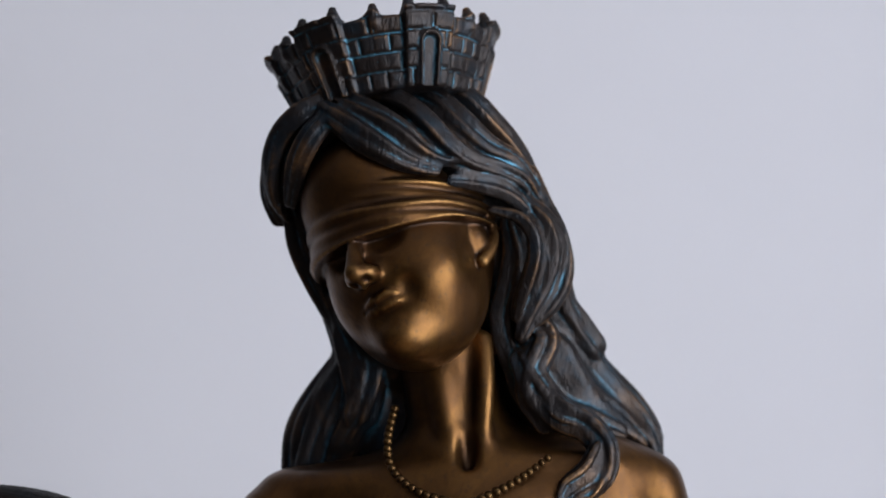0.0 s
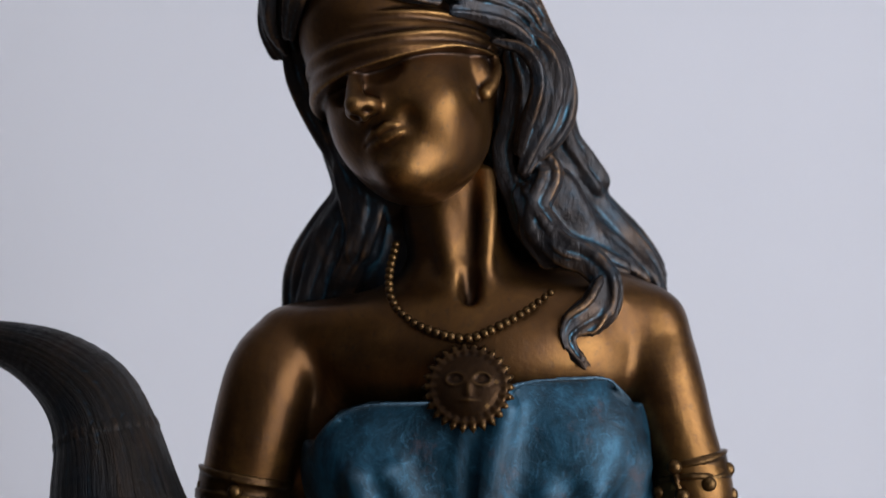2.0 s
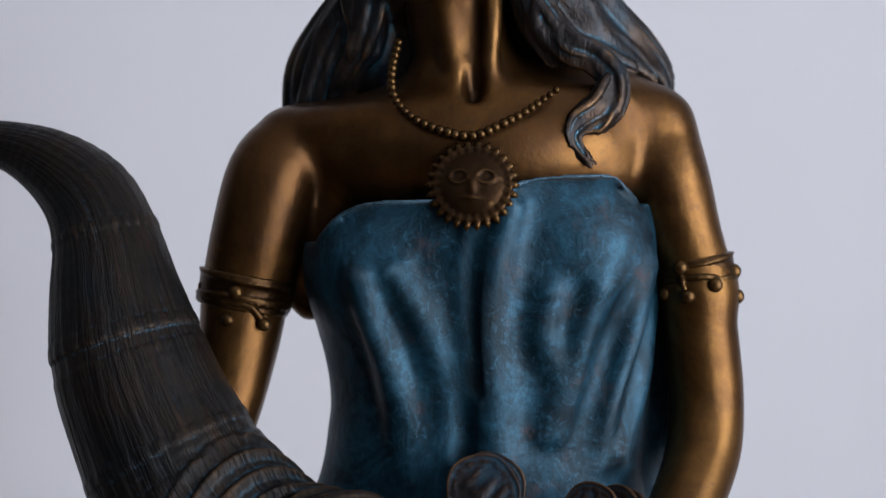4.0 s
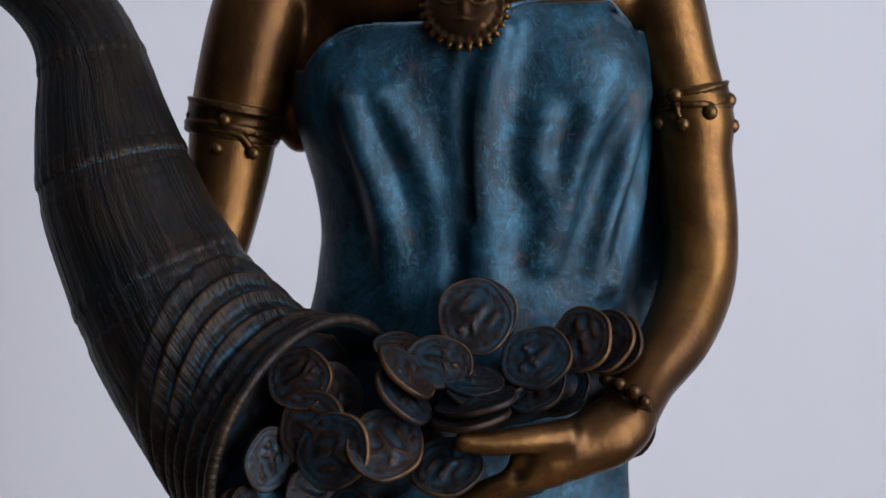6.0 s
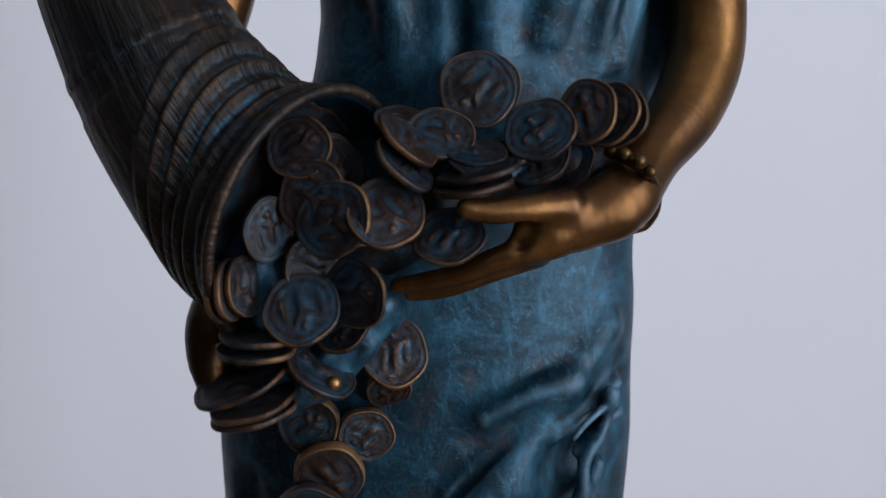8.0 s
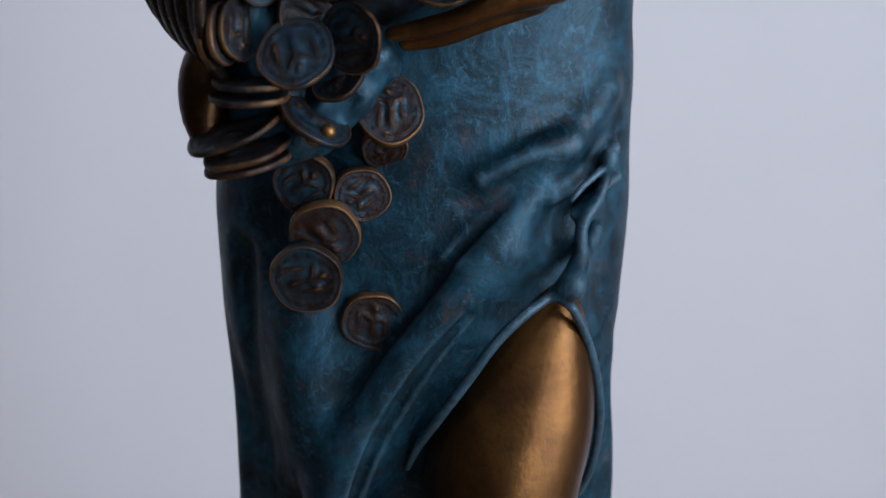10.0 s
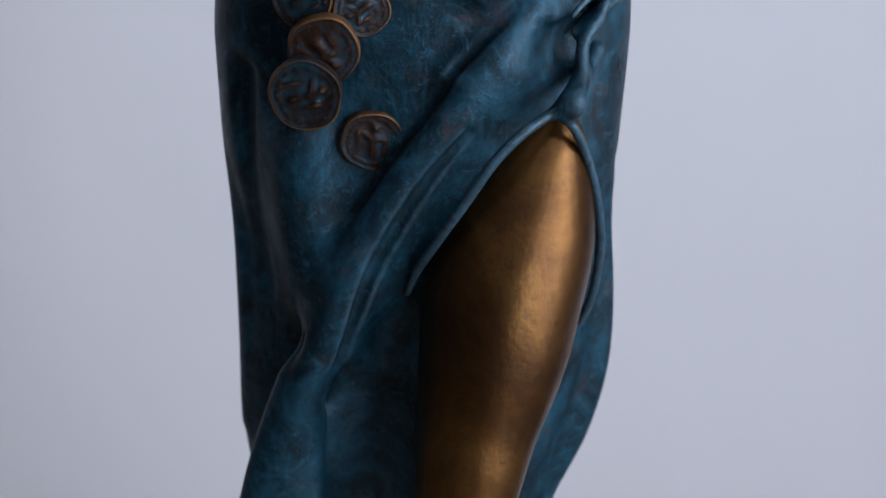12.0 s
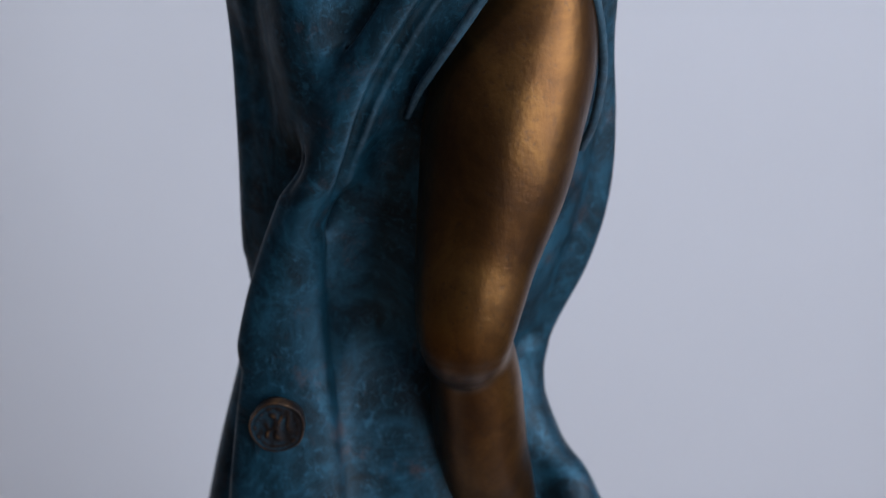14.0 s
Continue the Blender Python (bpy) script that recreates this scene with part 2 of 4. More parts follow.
class Form:
    """A solid made of balls and tubes that flow into one another."""

    def __init__(self):
        self.prims = []

    def add(self, fn, lo, hi, k, cut):
        self.prims.append((fn, np.asarray(lo) - k - 1, np.asarray(hi) + k + 1, k, cut))

    def ball(self, c, r, k=3.0, turn=(0, 0, 0), cut=False):
        c, r = np.array(c, float), np.array(r if isinstance(r, tuple) else (r, r, r), float)
        rot = np.array(Euler([radians(a) for a in turn]).to_matrix())

        def fn(p):
            q = (p - c) @ rot
            a = np.sqrt(((q / r) ** 2).sum(1)) + 1e-9
            b = np.sqrt(((q / r ** 2) ** 2).sum(1)) + 1e-9
            return a * (a - 1) / b

        e = np.abs(rot) @ r
        self.add(fn, c - e, c + e, k, cut)

    def tube(self, pts, k=2.0, flat=1.0, facing=(0, -1, 0), relief=None, ribs=0, depth=0.0, twist=0.0, cut=False, step=2.5):
        s = spline(pts, step)
        a, ab = s[:-1, :3], np.diff(s[:, :3], axis=0)
        length = np.linalg.norm(ab, axis=1) + 1e-9
        tan = ab / length[:, None]
        n = np.array(facing, float) - (tan @ np.array(facing, float))[:, None] * tan
        n /= np.linalg.norm(n, axis=1)[:, None] + 1e-9
        b = np.cross(tan, n)
        run = np.concatenate([[0], np.cumsum(length)[:-1]])
        plain = flat == 1.0 and relief is None and not ribs

        def fn(p):
            mid = (p.min(0) + p.max(0)) / 2
            reach = np.linalg.norm(p.max(0) - mid)
            away = np.linalg.norm(a + ab / 2 - mid, axis=1) - s[:-1, 3]
            use = np.flatnonzero(away <= away.min() + 2 * reach + 2 * step)
            d = p[:, None, :] - a[use][None]
            t = np.clip((d * tan[use][None]).sum(2) / length[use], 0, 1)
            q = d - t[..., None] * ab[use][None]
            rr = s[:-1, 3][use] + t * np.diff(s[:, 3])[use]
            e = np.sqrt((q * q).sum(2)) - rr
            i = e.argmin(1)
            j = np.arange(len(p))
            if plain:
                return e[j, i]
            q, rr, t, i = q[j, i], rr[j, i], t[j, i], use[i]
            u, v = (q * n[i]).sum(1) / flat, (q * b[i]).sum(1)
            w = (q * tan[i]).sum(1)
            out = (np.sqrt(u * u + v * v + w * w) - rr) * min(1.0, 0.5 + 0.5 * flat)
            ang, along = np.arctan2(v, u), run[i] + t * length[i]
            if ribs:
                out = out - depth * np.cos(ribs * ang + twist * along)
            if relief:
                out = out - relief(along, ang)
            return out

        r = s[:, 3:4] + depth
        self.add(fn, (s[:, :3] - r).min(0), (s[:, :3] + r).max(0), k, cut)

    def solid(self, fn, lo, hi, k=1.0, cut=False):
        self.add(fn, lo, hi, k, cut)

    def value(self, p, lo=None, hi=None):
        d = np.full(len(p), 60.0)
        for fn, l, h, k, cut in self.prims:
            if lo is not None and ((l > hi).any() or (h < lo).any()):
                continue
            e = fn(p)
            if cut:
                e = -e
                m = np.clip(0.5 - 0.5 * (d - e) / k, 0, 1)
                d = d * (1 - m) + e * m + k * m * (1 - m)
            else:
                m = np.clip(0.5 + 0.5 * (d - e) / k, 0, 1)
                d = d * (1 - m) + e * m - k * m * (1 - m)
        return d

    def skin(self, h, lo=None, hi=None):
        """The surface as vertices and four-sided faces, about h apart."""
        adds = [q for q in self.prims if not q[4]]
        lo = np.min([q[1] for q in adds], axis=0) - h if lo is None else np.array(lo, float)
        hi = np.max([q[2] for q in adds], axis=0) + h if hi is None else np.array(hi, float)
        size, blk = h * 8, np.arange(8)
        nb = np.ceil((hi - lo) / size).astype(int)
        grid = np.full(nb * 8, 9.0, np.float32)
        cells = np.stack(np.meshgrid(*[np.arange(n) for n in nb], indexing="ij"), -1).reshape(-1, 3)
        local = np.stack(np.meshgrid(blk, blk, blk, indexing="ij"), -1).reshape(-1, 3) * h
        mids = lo + (cells + 0.5) * size
        near = np.concatenate([self.value(m) for m in np.array_split(mids, max(1, len(mids) // 3000))])
        for c, d in zip(cells, near):
            i, j, k = c * 8
            if abs(d) > size * 1.15 + 1.5:
                grid[i:i + 8, j:j + 8, k:k + 8] = 9.0 if d > 0 else -9.0
                continue
            o = lo + c * size
            grid[i:i + 8, j:j + 8, k:k + 8] = self.value(o + local, o, o + size).reshape(8, 8, 8)
        return net(grid, lo, h)


def net(g, lo, h):
    """Surface net of the grid's zero level."""
    s = g < 0
    corner = [(x, y, z) for x in (0, 1) for y in (0, 1) for z in (0, 1)]
    n = np.array(g.shape) - 1
    cut = lambda arr, c: arr[c[0]:c[0] + n[0], c[1]:c[1] + n[1], c[2]:c[2] + n[2]]
    count = sum(cut(s, c).astype(np.int8) for c in corner)
    live = (count > 0) & (count < 8)
    at = np.argwhere(live)
    index = np.full(live.shape, -1, np.int64)
    index[live] = np.arange(len(at))
    val = {c: cut(g, c)[live].astype(float) for c in corner}
    total, hits = np.zeros((len(at), 3)), np.zeros(len(at))
    for i, a in enumerate(corner):
        for b in corner[i + 1:]:
            if sum(abs(p - q) for p, q in zip(a, b)) != 1:
                continue
            va, vb = val[a], val[b]
            x = (va < 0) != (vb < 0)
            t = np.where(x, va / np.where(va == vb, 1, va - vb), 0)
            pos = np.array(a) + t[:, None] * (np.array(b) - np.array(a))
            total += pos * x[:, None]
            hits += x
    verts = lo + (at + total / hits[:, None]) * h
    faces = []
    for ax in range(3):
        u, v = [k for k in range(3) if k != ax]
        a = s.take(range(s.shape[ax] - 1), ax)
        b = s.take(range(1, s.shape[ax]), ax)
        e = np.argwhere(a != b)
        e = e[(e[:, u] > 0) & (e[:, v] > 0) & (e[:, u] < n[u]) & (e[:, v] < n[v])]
        inside = a[tuple(e.T)]
        quad = []
        for du, dv in ((0, 0), (1, 0), (1, 1), (0, 1)):
            c = e.copy()
            c[:, u] -= du
            c[:, v] -= dv
            quad.append(index[tuple(c.T)])
        q = np.stack(quad, 1)
        flip = inside if ax != 1 else ~inside
        q[~flip] = q[~flip][:, ::-1]
        faces.append(q)
    f = np.concatenate(faces)
    return verts, f[(f >= 0).all(1)]


class Cast:
    """Collects the pieces of the one bronze mesh."""

    def __init__(self):
        self.verts, self.faces, self.mats, self.grain, self.count = [], [], [], [], 0

    def take(self, verts, faces, mat, grain=None):
        self.verts.append(np.asarray(verts, float))
        self.grain.append(np.asarray(verts if grain is None else grain, float))
        f = np.asarray(faces, np.int64) + self.count
        self.faces.append(f)
        self.mats.append(np.full(len(f), mat, np.int32))
        self.count += len(verts)

    def mesh(self, name):
        me = bpy.data.meshes.new(name)
        v = np.concatenate(self.verts) / 1000.0
        loops = np.concatenate([f.ravel() for f in self.faces])
        sizes = np.concatenate([np.full(len(f), f.shape[1]) for f in self.faces])
        me.vertices.add(len(v))
        me.vertices.foreach_set("co", v.astype(np.float32).ravel())
        me.attributes.new("grain", "FLOAT_VECTOR", "POINT").data.foreach_set("vector", (np.concatenate(self.grain) / 1000.0).astype(np.float32).ravel())
        me.loops.add(len(loops))
        me.loops.foreach_set("vertex_index", loops.astype(np.int32))
        me.polygons.add(len(sizes))
        me.polygons.foreach_set("loop_start", np.concatenate([[0], np.cumsum(sizes)[:-1]]).astype(np.int32))
        me.polygons.foreach_set("material_index", np.concatenate(self.mats))
        me.polygons.foreach_set("use_smooth", np.ones(len(sizes), bool))
        me.update(calc_edges=True)
        me.validate()
        for m in STATUE_MATERIALS:
            me.materials.append(m)
        return me


cast = Cast()


def globe(c, r, mat, squash=1.0):
    """A small bead."""
    bm = bmesh.new()
    bmesh.ops.create_icosphere(bm, subdivisions=3, radius=1)
    v = np.array([x.co for x in bm.verts]) * r
    f = [[x.index for x in g.verts] for g in bm.faces]
    bm.free()
    v[:, 1] *= squash
    cast.take(v + np.array(c, float), f, mat)


rng = np.random.default_rng(7)


def aim(normal, spin=0.0):
    """Axes with the third along normal."""
    n = np.array(normal, float)
    n /= np.linalg.norm(n)
    u = np.cross((0, 0, 1) if abs(n[2]) < 0.95 else (0, 1, 0), n)
    u /= np.linalg.norm(u)
    v = np.cross(n, u)
    c, s = math.cos(spin), math.sin(spin)
    return np.stack([u * c + v * s, v * c - u * s, n], 1)


def coin(c, normal, r=13.0, thick=2.4, relief=1.0, mat=COIN, oval=1.0):
    """A worn ancient coin: rounded rim, a ring of dots and a raised figure on its face."""
    na = 56
    rad = np.array([0.06, 0.14, 0.22, 0.3, 0.38, 0.46, 0.54, 0.62, 0.69, 0.75, 0.8, 0.85, 0.9, 0.94, 0.98, 1.0, 1.0, 0.97, 0.6])
    lift = np.array([0, 0, 0, 0, 0, 0, 0, 0, 0, 0, 0.0, 0.03, 0.16, 0.42, 0.36, -0.25, -thick * 0.7, -thick, -thick])
    a = np.arange(na) * 2 * math.pi / na
    wob = 1 + 0.04 * np.cos(a * 2 + rng.uniform(0, 6)) + 0.02 * np.cos(a * 5 + rng.uniform(0, 6))
    x = r * rad[:, None] * (np.cos(a) * wob)[None] * oval
    y = r * rad[:, None] * (np.sin(a) * wob)[None]
    z = np.repeat(lift[:, None] * 0.75, na, 1)
    face = (rad < 0.7)[:, None]
    fig = np.zeros_like(x)
    spin = rng.uniform(-0.5, 0.5)
    px, py = x / r * math.cos(spin) + y / r * math.sin(spin), y / r * math.cos(spin) - x / r * math.sin(spin)
    lean, sway = rng.uniform(-0.25, 0.25), rng.uniform(-0.12, 0.12)
    middle = px - lean * py - sway * np.sin(py * 5)
    fig += 1.5 * np.exp(-(middle / 0.13) ** 2 - ((py + 0.05) / 0.42) ** 4)
    fig += 1.5 * np.exp(-((middle - 0.02) ** 2 + (py - 0.48) ** 2) / 0.11 ** 2)
    for side in (-1, 1):
        rise, out = rng.uniform(-0.5, 0.9), rng.uniform(0.28, 0.45)
        fig += 1.1 * np.exp(-((py - 0.15 - rise * side * middle) / 0.09) ** 2 - ((middle - side * out / 2) / (out / 2)) ** 4)
        fig += 1.0 * np.exp(-((middle - side * rng.uniform(0.36, 0.5)) / 0.07) ** 2 - ((py - rng.uniform(-0.2, 0.1)) / rng.uniform(0.2, 0.4)) ** 4)
    fig += 0.22 * np.sin(px * 9 + spin * 7) * np.sin(py * 8 + lean * 9)
    z += np.where(face, np.minimum(fig, 1.4) * 0.75 * relief, 0)
    letters = rng.uniform(0.1, 1.0, na)
    z += np.exp(-((rad - 0.77) / 0.055) ** 2)[:, None] * (letters * (np.sin(a * 14) > -0.4))[None] * 0.55 * relief
    v = np.stack([x, y, z], -1).reshape(-1, 3)
    v = np.vstack([v, [[0, 0, z[0].mean()]], [[0, 0, -thick]]])
    m = aim(normal, rng.uniform(0, 6.28))
    i, j = np.meshgrid(np.arange(len(rad) - 1), np.arange(na), indexing="ij")
    k = (j + 1) % na
    quads = np.stack([i * na + j, (i + 1) * na + j, (i + 1) * na + k, i * na + k], -1).reshape(-1, 4)
    v = v @ m.T + np.array(c, float)
    base = cast.count
    cast.take(v, quads, mat)
    top, last = len(v) - 2, (len(rad) - 1) * na
    tri = [[top, q, (q + 1) % na] for q in range(na)] + [[top + 1, last + (q + 1) % na, last + q] for q in range(na)]
    cast.count = base
    cast.take(np.zeros((0, 3)), tri, mat)
    cast.count = base + len(v)


# ---------------------------------------------------------------- the statue: head
head = Form()
head.ball((0, 4, 12), (31, 37, 37), 4)
head.ball((0, -8.5, -5), (26, 25.5, 35), 6)
head.ball((0, -14, 26), (26, 25, 24), 8)
head.ball((0, -22, -31.5), (8.5, 9.5, 8), 9)                       # chin
head.ball((13.5, -18.5, -13), (11, 10.5, 12), 9)                # cheeks
head.ball((-12.0, -16.5, -9), (9, 8.5, 11), 9)
head.ball((0, -2, -18), (20.5, 21, 15), 9)                     # jaw
head.tube([(0, -33.5, 7, 2.7), (0, -37.0, 0, 2.7), (0, -40.6, -7, 2.8), (0, -42.8, -10.6, 2.8)], 4.0)   # nose
head.tube([(0, -42.0, -12.0, 1.9), (0, -37.0, -14.6, 1.6)], 3)
for sx in (-1, 1):
    head.ball((sx * 3.9, -37.6, -11.6), (2.0, 3.4, 2.2), 4.5)
    head.ball((sx * 11.0, -37.5, 1.5), (8, 7.8, 6), 4, cut=True)          # eye hollows
    head.ball((sx * 2.5, -40.0, -14.6), (1.2, 1.9, 1.0), 1.2, cut=True)  # nostrils
    head.tube([(1.2, -33.0, -19.7, 1.2), (1.2 + sx * 2.6, -32.7, -19.1, 1.5), (1.2 + sx * 5.5, -31.4, -19.8, 1.1), (1.2 + sx * 8.2, -29.6, -20.4, 0.4)], 2.0)
    head.tube([(1.2, -32.2, -23.2, 1.7), (1.2 + sx * 3, -31.9, -22.9, 1.5), (1.2 + sx * 7.4, -29.8, -21.6, 0.5)], 2.0)
    head.tube([(1.2, -34.6, -21.4, 0.7), (1.2 + sx * 3, -34.2, -20.9, 0.7), (1.2 + sx * 8.6, -30.8, -20.9, 0.6)], 0.9, cut=True)
head.ball((11.8, -31.6, -20.2), (2.4, 2.4, 3.2), 4.0, cut=True)
head.ball((1.0, -34.2, -26.6), (5.5, 2.4, 2.0), 5, cut=True)
head.ball((0.6, -36.4, -17.0), (1.1, 1.8, 2.0), 1.8, cut=True)
# ear
head.tube([(27, 0, 8, 2), (31, 3, 6, 2), (32, 4, -2, 1.9), (30, 0, -9, 2.2), (28, -3, -12, 2.4)], 1.5)
head.ball((27, -1, -1), (4, 5, 8), 2)


def blindfold(p):
    """A band of cloth round the eyes, with creases that draw together at the temple."""
    x, y, z = p.T
    side = np.clip((x + 10) / 40, 0, 1)
    mid = 12.5 + 1.5 * side
    wide = 11.5 - 4.0 * side ** 2
    q = np.stack([x / 33.2, (y + 1) / 38.2, (z - 4) / 46], 1)
    a = np.sqrt((q * q).sum(1)) + 1e-9
    shell = (a - 1) * 33
    f = (z - mid + 0.16 * x) / wide
    crease = 0.8 * np.cos(f * 6.2 + 1.8 * np.sin(x * 0.09) + 0.4) + 0.45 * np.cos(f * 12.5 + x * 0.11 + 1.0)
    shell = shell - crease * (0.45 + 0.65 * side)
    return np.maximum(shell, np.abs(z - mid + 0.16 * x) - wide)


head.solid(blindfold, (-36, -42, -5), (36, 40, 30), 0.8)
NOSE = np.array((-39.8, -57.0, 1360.0))
HEAD_TURN = np.array(Euler((radians(-8), radians(-24), radians(-28))).to_matrix())
HEAD_TURN = HEAD_TURN * 1.09
HEAD_AT = NOSE - HEAD_TURN @ np.array((0, -48.0, -13))
v, f = head.skin(0.6)
cast.take(v @ HEAD_TURN.T + HEAD_AT, f, SKIN)


def on_head(x, y, z):
    return tuple(HEAD_TURN @ np.array((x, y, z), float) + HEAD_AT)


# ---------------------------------------------------------------- neck, chest, arms
body = Form()
body.tube([(-10.6, 4.0, 1351.7, 16.9), (-5.6, 2.0, 1332.2, 18.6), (-0.6, 2.0, 1310.5, 19.5), (3.7, 2.0, 1286.7, 22.6)], 6)
body.ball((8.5, 2.0, 1267.1), (64, 35, 31), 14)
body.ball((8.5, 2.0, 1274.7), (54, 31, 22), 16)
body.ball((39.1, 6.0, 1292.1), (26, 16, 13), 10)
body.ball((60.8, 4.0, 1284.4), (26, 18, 14), 10)
body.ball((-50.4, 4.0, 1275.8), (26, 18, 14), 10)
body.tube([(10.0, -10.0, 1337.8, 3.8), (10.7, -17.0, 1320.6, 3.6), (9.8, -20.0, 1301.7, 2.9), (9.4, -21.0, 1289.2, 1.9)], 5)      # tendons of the throat
body.tube([(-8.7, -12.0, 1327.2, 3.8), (-4.0, -18.0, 1305.9, 3.2), (-0.7, -20.0, 1291.3, 2.1)], 5)
body.ball((3.9, -24.0, 1295.0), (3.6, 5, 7.5), 4, cut=True)
body.tube([(14.5, -18.0, 1289.1, 3.8), (29.2, -17.0, 1290.1, 4.2), (55.1, -10.0, 1290.0, 4.7)], 8)                # collar bones
body.tube([(-4.5, -18.0, 1286.0, 3.8), (-25.6, -17.0, 1283.9, 4.2), (-55.9, -8.0, 1280.5, 4.7)], 8)
body.ball((-58.9, 4.0, 1227.6), (11, 13, 22), 6)
body.tube([(-46.1, 4.0, 1256.1, 15.3), (-52.7, 4.0, 1240.7, 13.6), (-57.2, 4.0, 1225.4, 10.1)], 6)
# arm that hangs behind the horn
body.tube([(-65.5, 2.0, 1271.5, 15.7), (-71.7, -2.0, 1260.8, 18.2), (-77.3, -5.0, 1239.4, 18.1), (-82.3, -6.0, 1217.8, 16.8), (-85.1, -10.0, 1196.7, 15.0), (-89.8, -16.0, 1172.0, 12.8), (-97.3, -24.0, 1150.2, 11.0), (-101.8, -36.0, 1130.1, 9.9)], 5)
# arm that holds the coins
body.tube([(74.7, 2.0, 1273.6, 15.6), (77.5, -2.0, 1258.6, 16.4), (84.2, -5.0, 1237.2, 14.2), (89.7, -6.0, 1217.9, 14.2)], 6)
body.tube([(88.1, -6.0, 1218.6, 13.9), (90.3, -8.0, 1197.8, 14.3), (92.0, -10.0, 1176.8, 14.2), (89.8, -18.0, 1158.7, 14.0), (81.0, -34.0, 1142.2, 12.9), (67.7, -52.0, 1128.8, 10.7), (59.4, -66.0, 1118.5, 10.1), (53.1, -72.0, 1113.9, 10.4)], 6)
body.tube([(56.1, -70.0, 1116.4, 9.7), (46.0, -76.0, 1111.8, 10.7), (34.3, -80.0, 1108.4, 9.9), (26.6, -82.0, 1106.3, 8.4)], 6, 0.85)
body.tube([(35.9, -84.0, 1115.8, 5.7), (24.3, -90.0, 1115.8, 4.9), (13.0, -93.0, 1115.5, 4.3), (3.3, -95.0, 1116.5, 3.7)], 4)          # thumb
body.tube([(31.4, -82.0, 1104.4, 5.7), (20.9, -84.0, 1100.4, 4.9), (11.4, -84.0, 1097.1, 4.2), (1.9, -83.0, 1092.9, 3.8), (-9.5, -80.0, 1089.6, 3.4), (-20.2, -77.0, 1087.4, 2.7)], 4)
body.tube([(27.0, -76.0, 1099.0, 5.4), (11.6, -76.0, 1093.1, 4.6), (-3.8, -74.0, 1086.6, 3.9), (-15.5, -72.0, 1084.1, 3.1)], 3)
body.tube([(18.7, -90.0, 1112.9, 2.6), (23.4, -90.0, 1108.2, 2.4), (20.7, -89.0, 1104.1, 2.3)], 3, cut=True)
v, f = body.skin(0.9)
cast.take(v, f, SKIN)
# the other palm, under the mouth of the horn, its shade put in as browner bronze
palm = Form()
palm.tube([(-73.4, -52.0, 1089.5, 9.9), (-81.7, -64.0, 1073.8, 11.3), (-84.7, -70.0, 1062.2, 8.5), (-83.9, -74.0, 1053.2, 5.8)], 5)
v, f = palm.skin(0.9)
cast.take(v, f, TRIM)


def armlet(path, studs, mat=TRIM):
    """A strap with a raised edge round an arm, and round studs on it."""
    g = Form()
    ends = np.array(path)[:, :3]
    way = (ends[-1] - ends[0]) / np.linalg.norm(ends[-1] - ends[0])
    g.tube(path, 0.5, relief=lambda s, a: 0.9 * np.exp(-((s - 1.0) / 1.0) ** 2) + 0.9 * np.exp(-((s - 9.5) / 1.0) ** 2))
    big = np.array((40.0, 40.0, 40.0))
    g.solid(lambda p: (p - ends[0]) @ way, ends[0] - big, ends[0] + big, 0.6, cut=True)
    g.solid(lambda p: (ends[-1] - p) @ way, ends[-1] - big, ends[-1] + big, 0.6, cut=True)
    v, f = g.skin(0.7)
    cast.take(v, f, mat)
    for c, r in studs:
        globe(c, r, mat, 0.8)


armlet([(87.2, -5.0, 1230.3, 14.7), (88.5, -5.0, 1224.3, 14.9), (89.7, -6.0, 1217.0, 14.9)],
       [((80.2, -21.0, 1228.0), 2.9), ((101.7, -10.0, 1225.7), 3.0), ((93.2, -21.0, 1221.7), 2.9), ((83.0, -22.0, 1217.4), 2.8), ((103.0, -10.0, 1216.2), 3.0), ((75.6, -14.0, 1217.6), 2.6)])
armlet([(-81.4, -6.0, 1224.3, 17.9), (-82.7, -6.0, 1217.8, 17.7), (-83.7, -7.0, 1211.0, 17.3)],
       [((-83.8, -25.0, 1219.2), 2.7), ((-87.0, -24.0, 1208.9), 2.5), ((-73.7, -23.0, 1207.1), 2.6), ((-97.6, -12.0, 1220.3), 2.2)])
strap = Form()
strap.tube([(76.0, -16.0, 1222.6, 1.3), (81.8, -20.0, 1223.9, 1.3), (89.9, -22.0, 1224.8, 1.3), (100.3, -12.0, 1222.9, 1.3)], 1)
strap.tube([(80.3, -20.0, 1227.1, 1.1), (81.2, -21.0, 1221.9, 1.1), (83.2, -21.0, 1217.2, 1.3)], 1)
strap.tube([(101.5, -11.0, 1225.0, 1.1), (101.8, -11.0, 1220.7, 1.1), (102.7, -11.0, 1216.4, 1.3)], 1)
strap.tube([(-88.7, -22.0, 1215.6, 1.7), (-83.3, -23.0, 1214.7, 1.5), (-78.0, -23.0, 1213.2, 1.5), (-74.0, -22.0, 1207.6, 1.7)], 1)
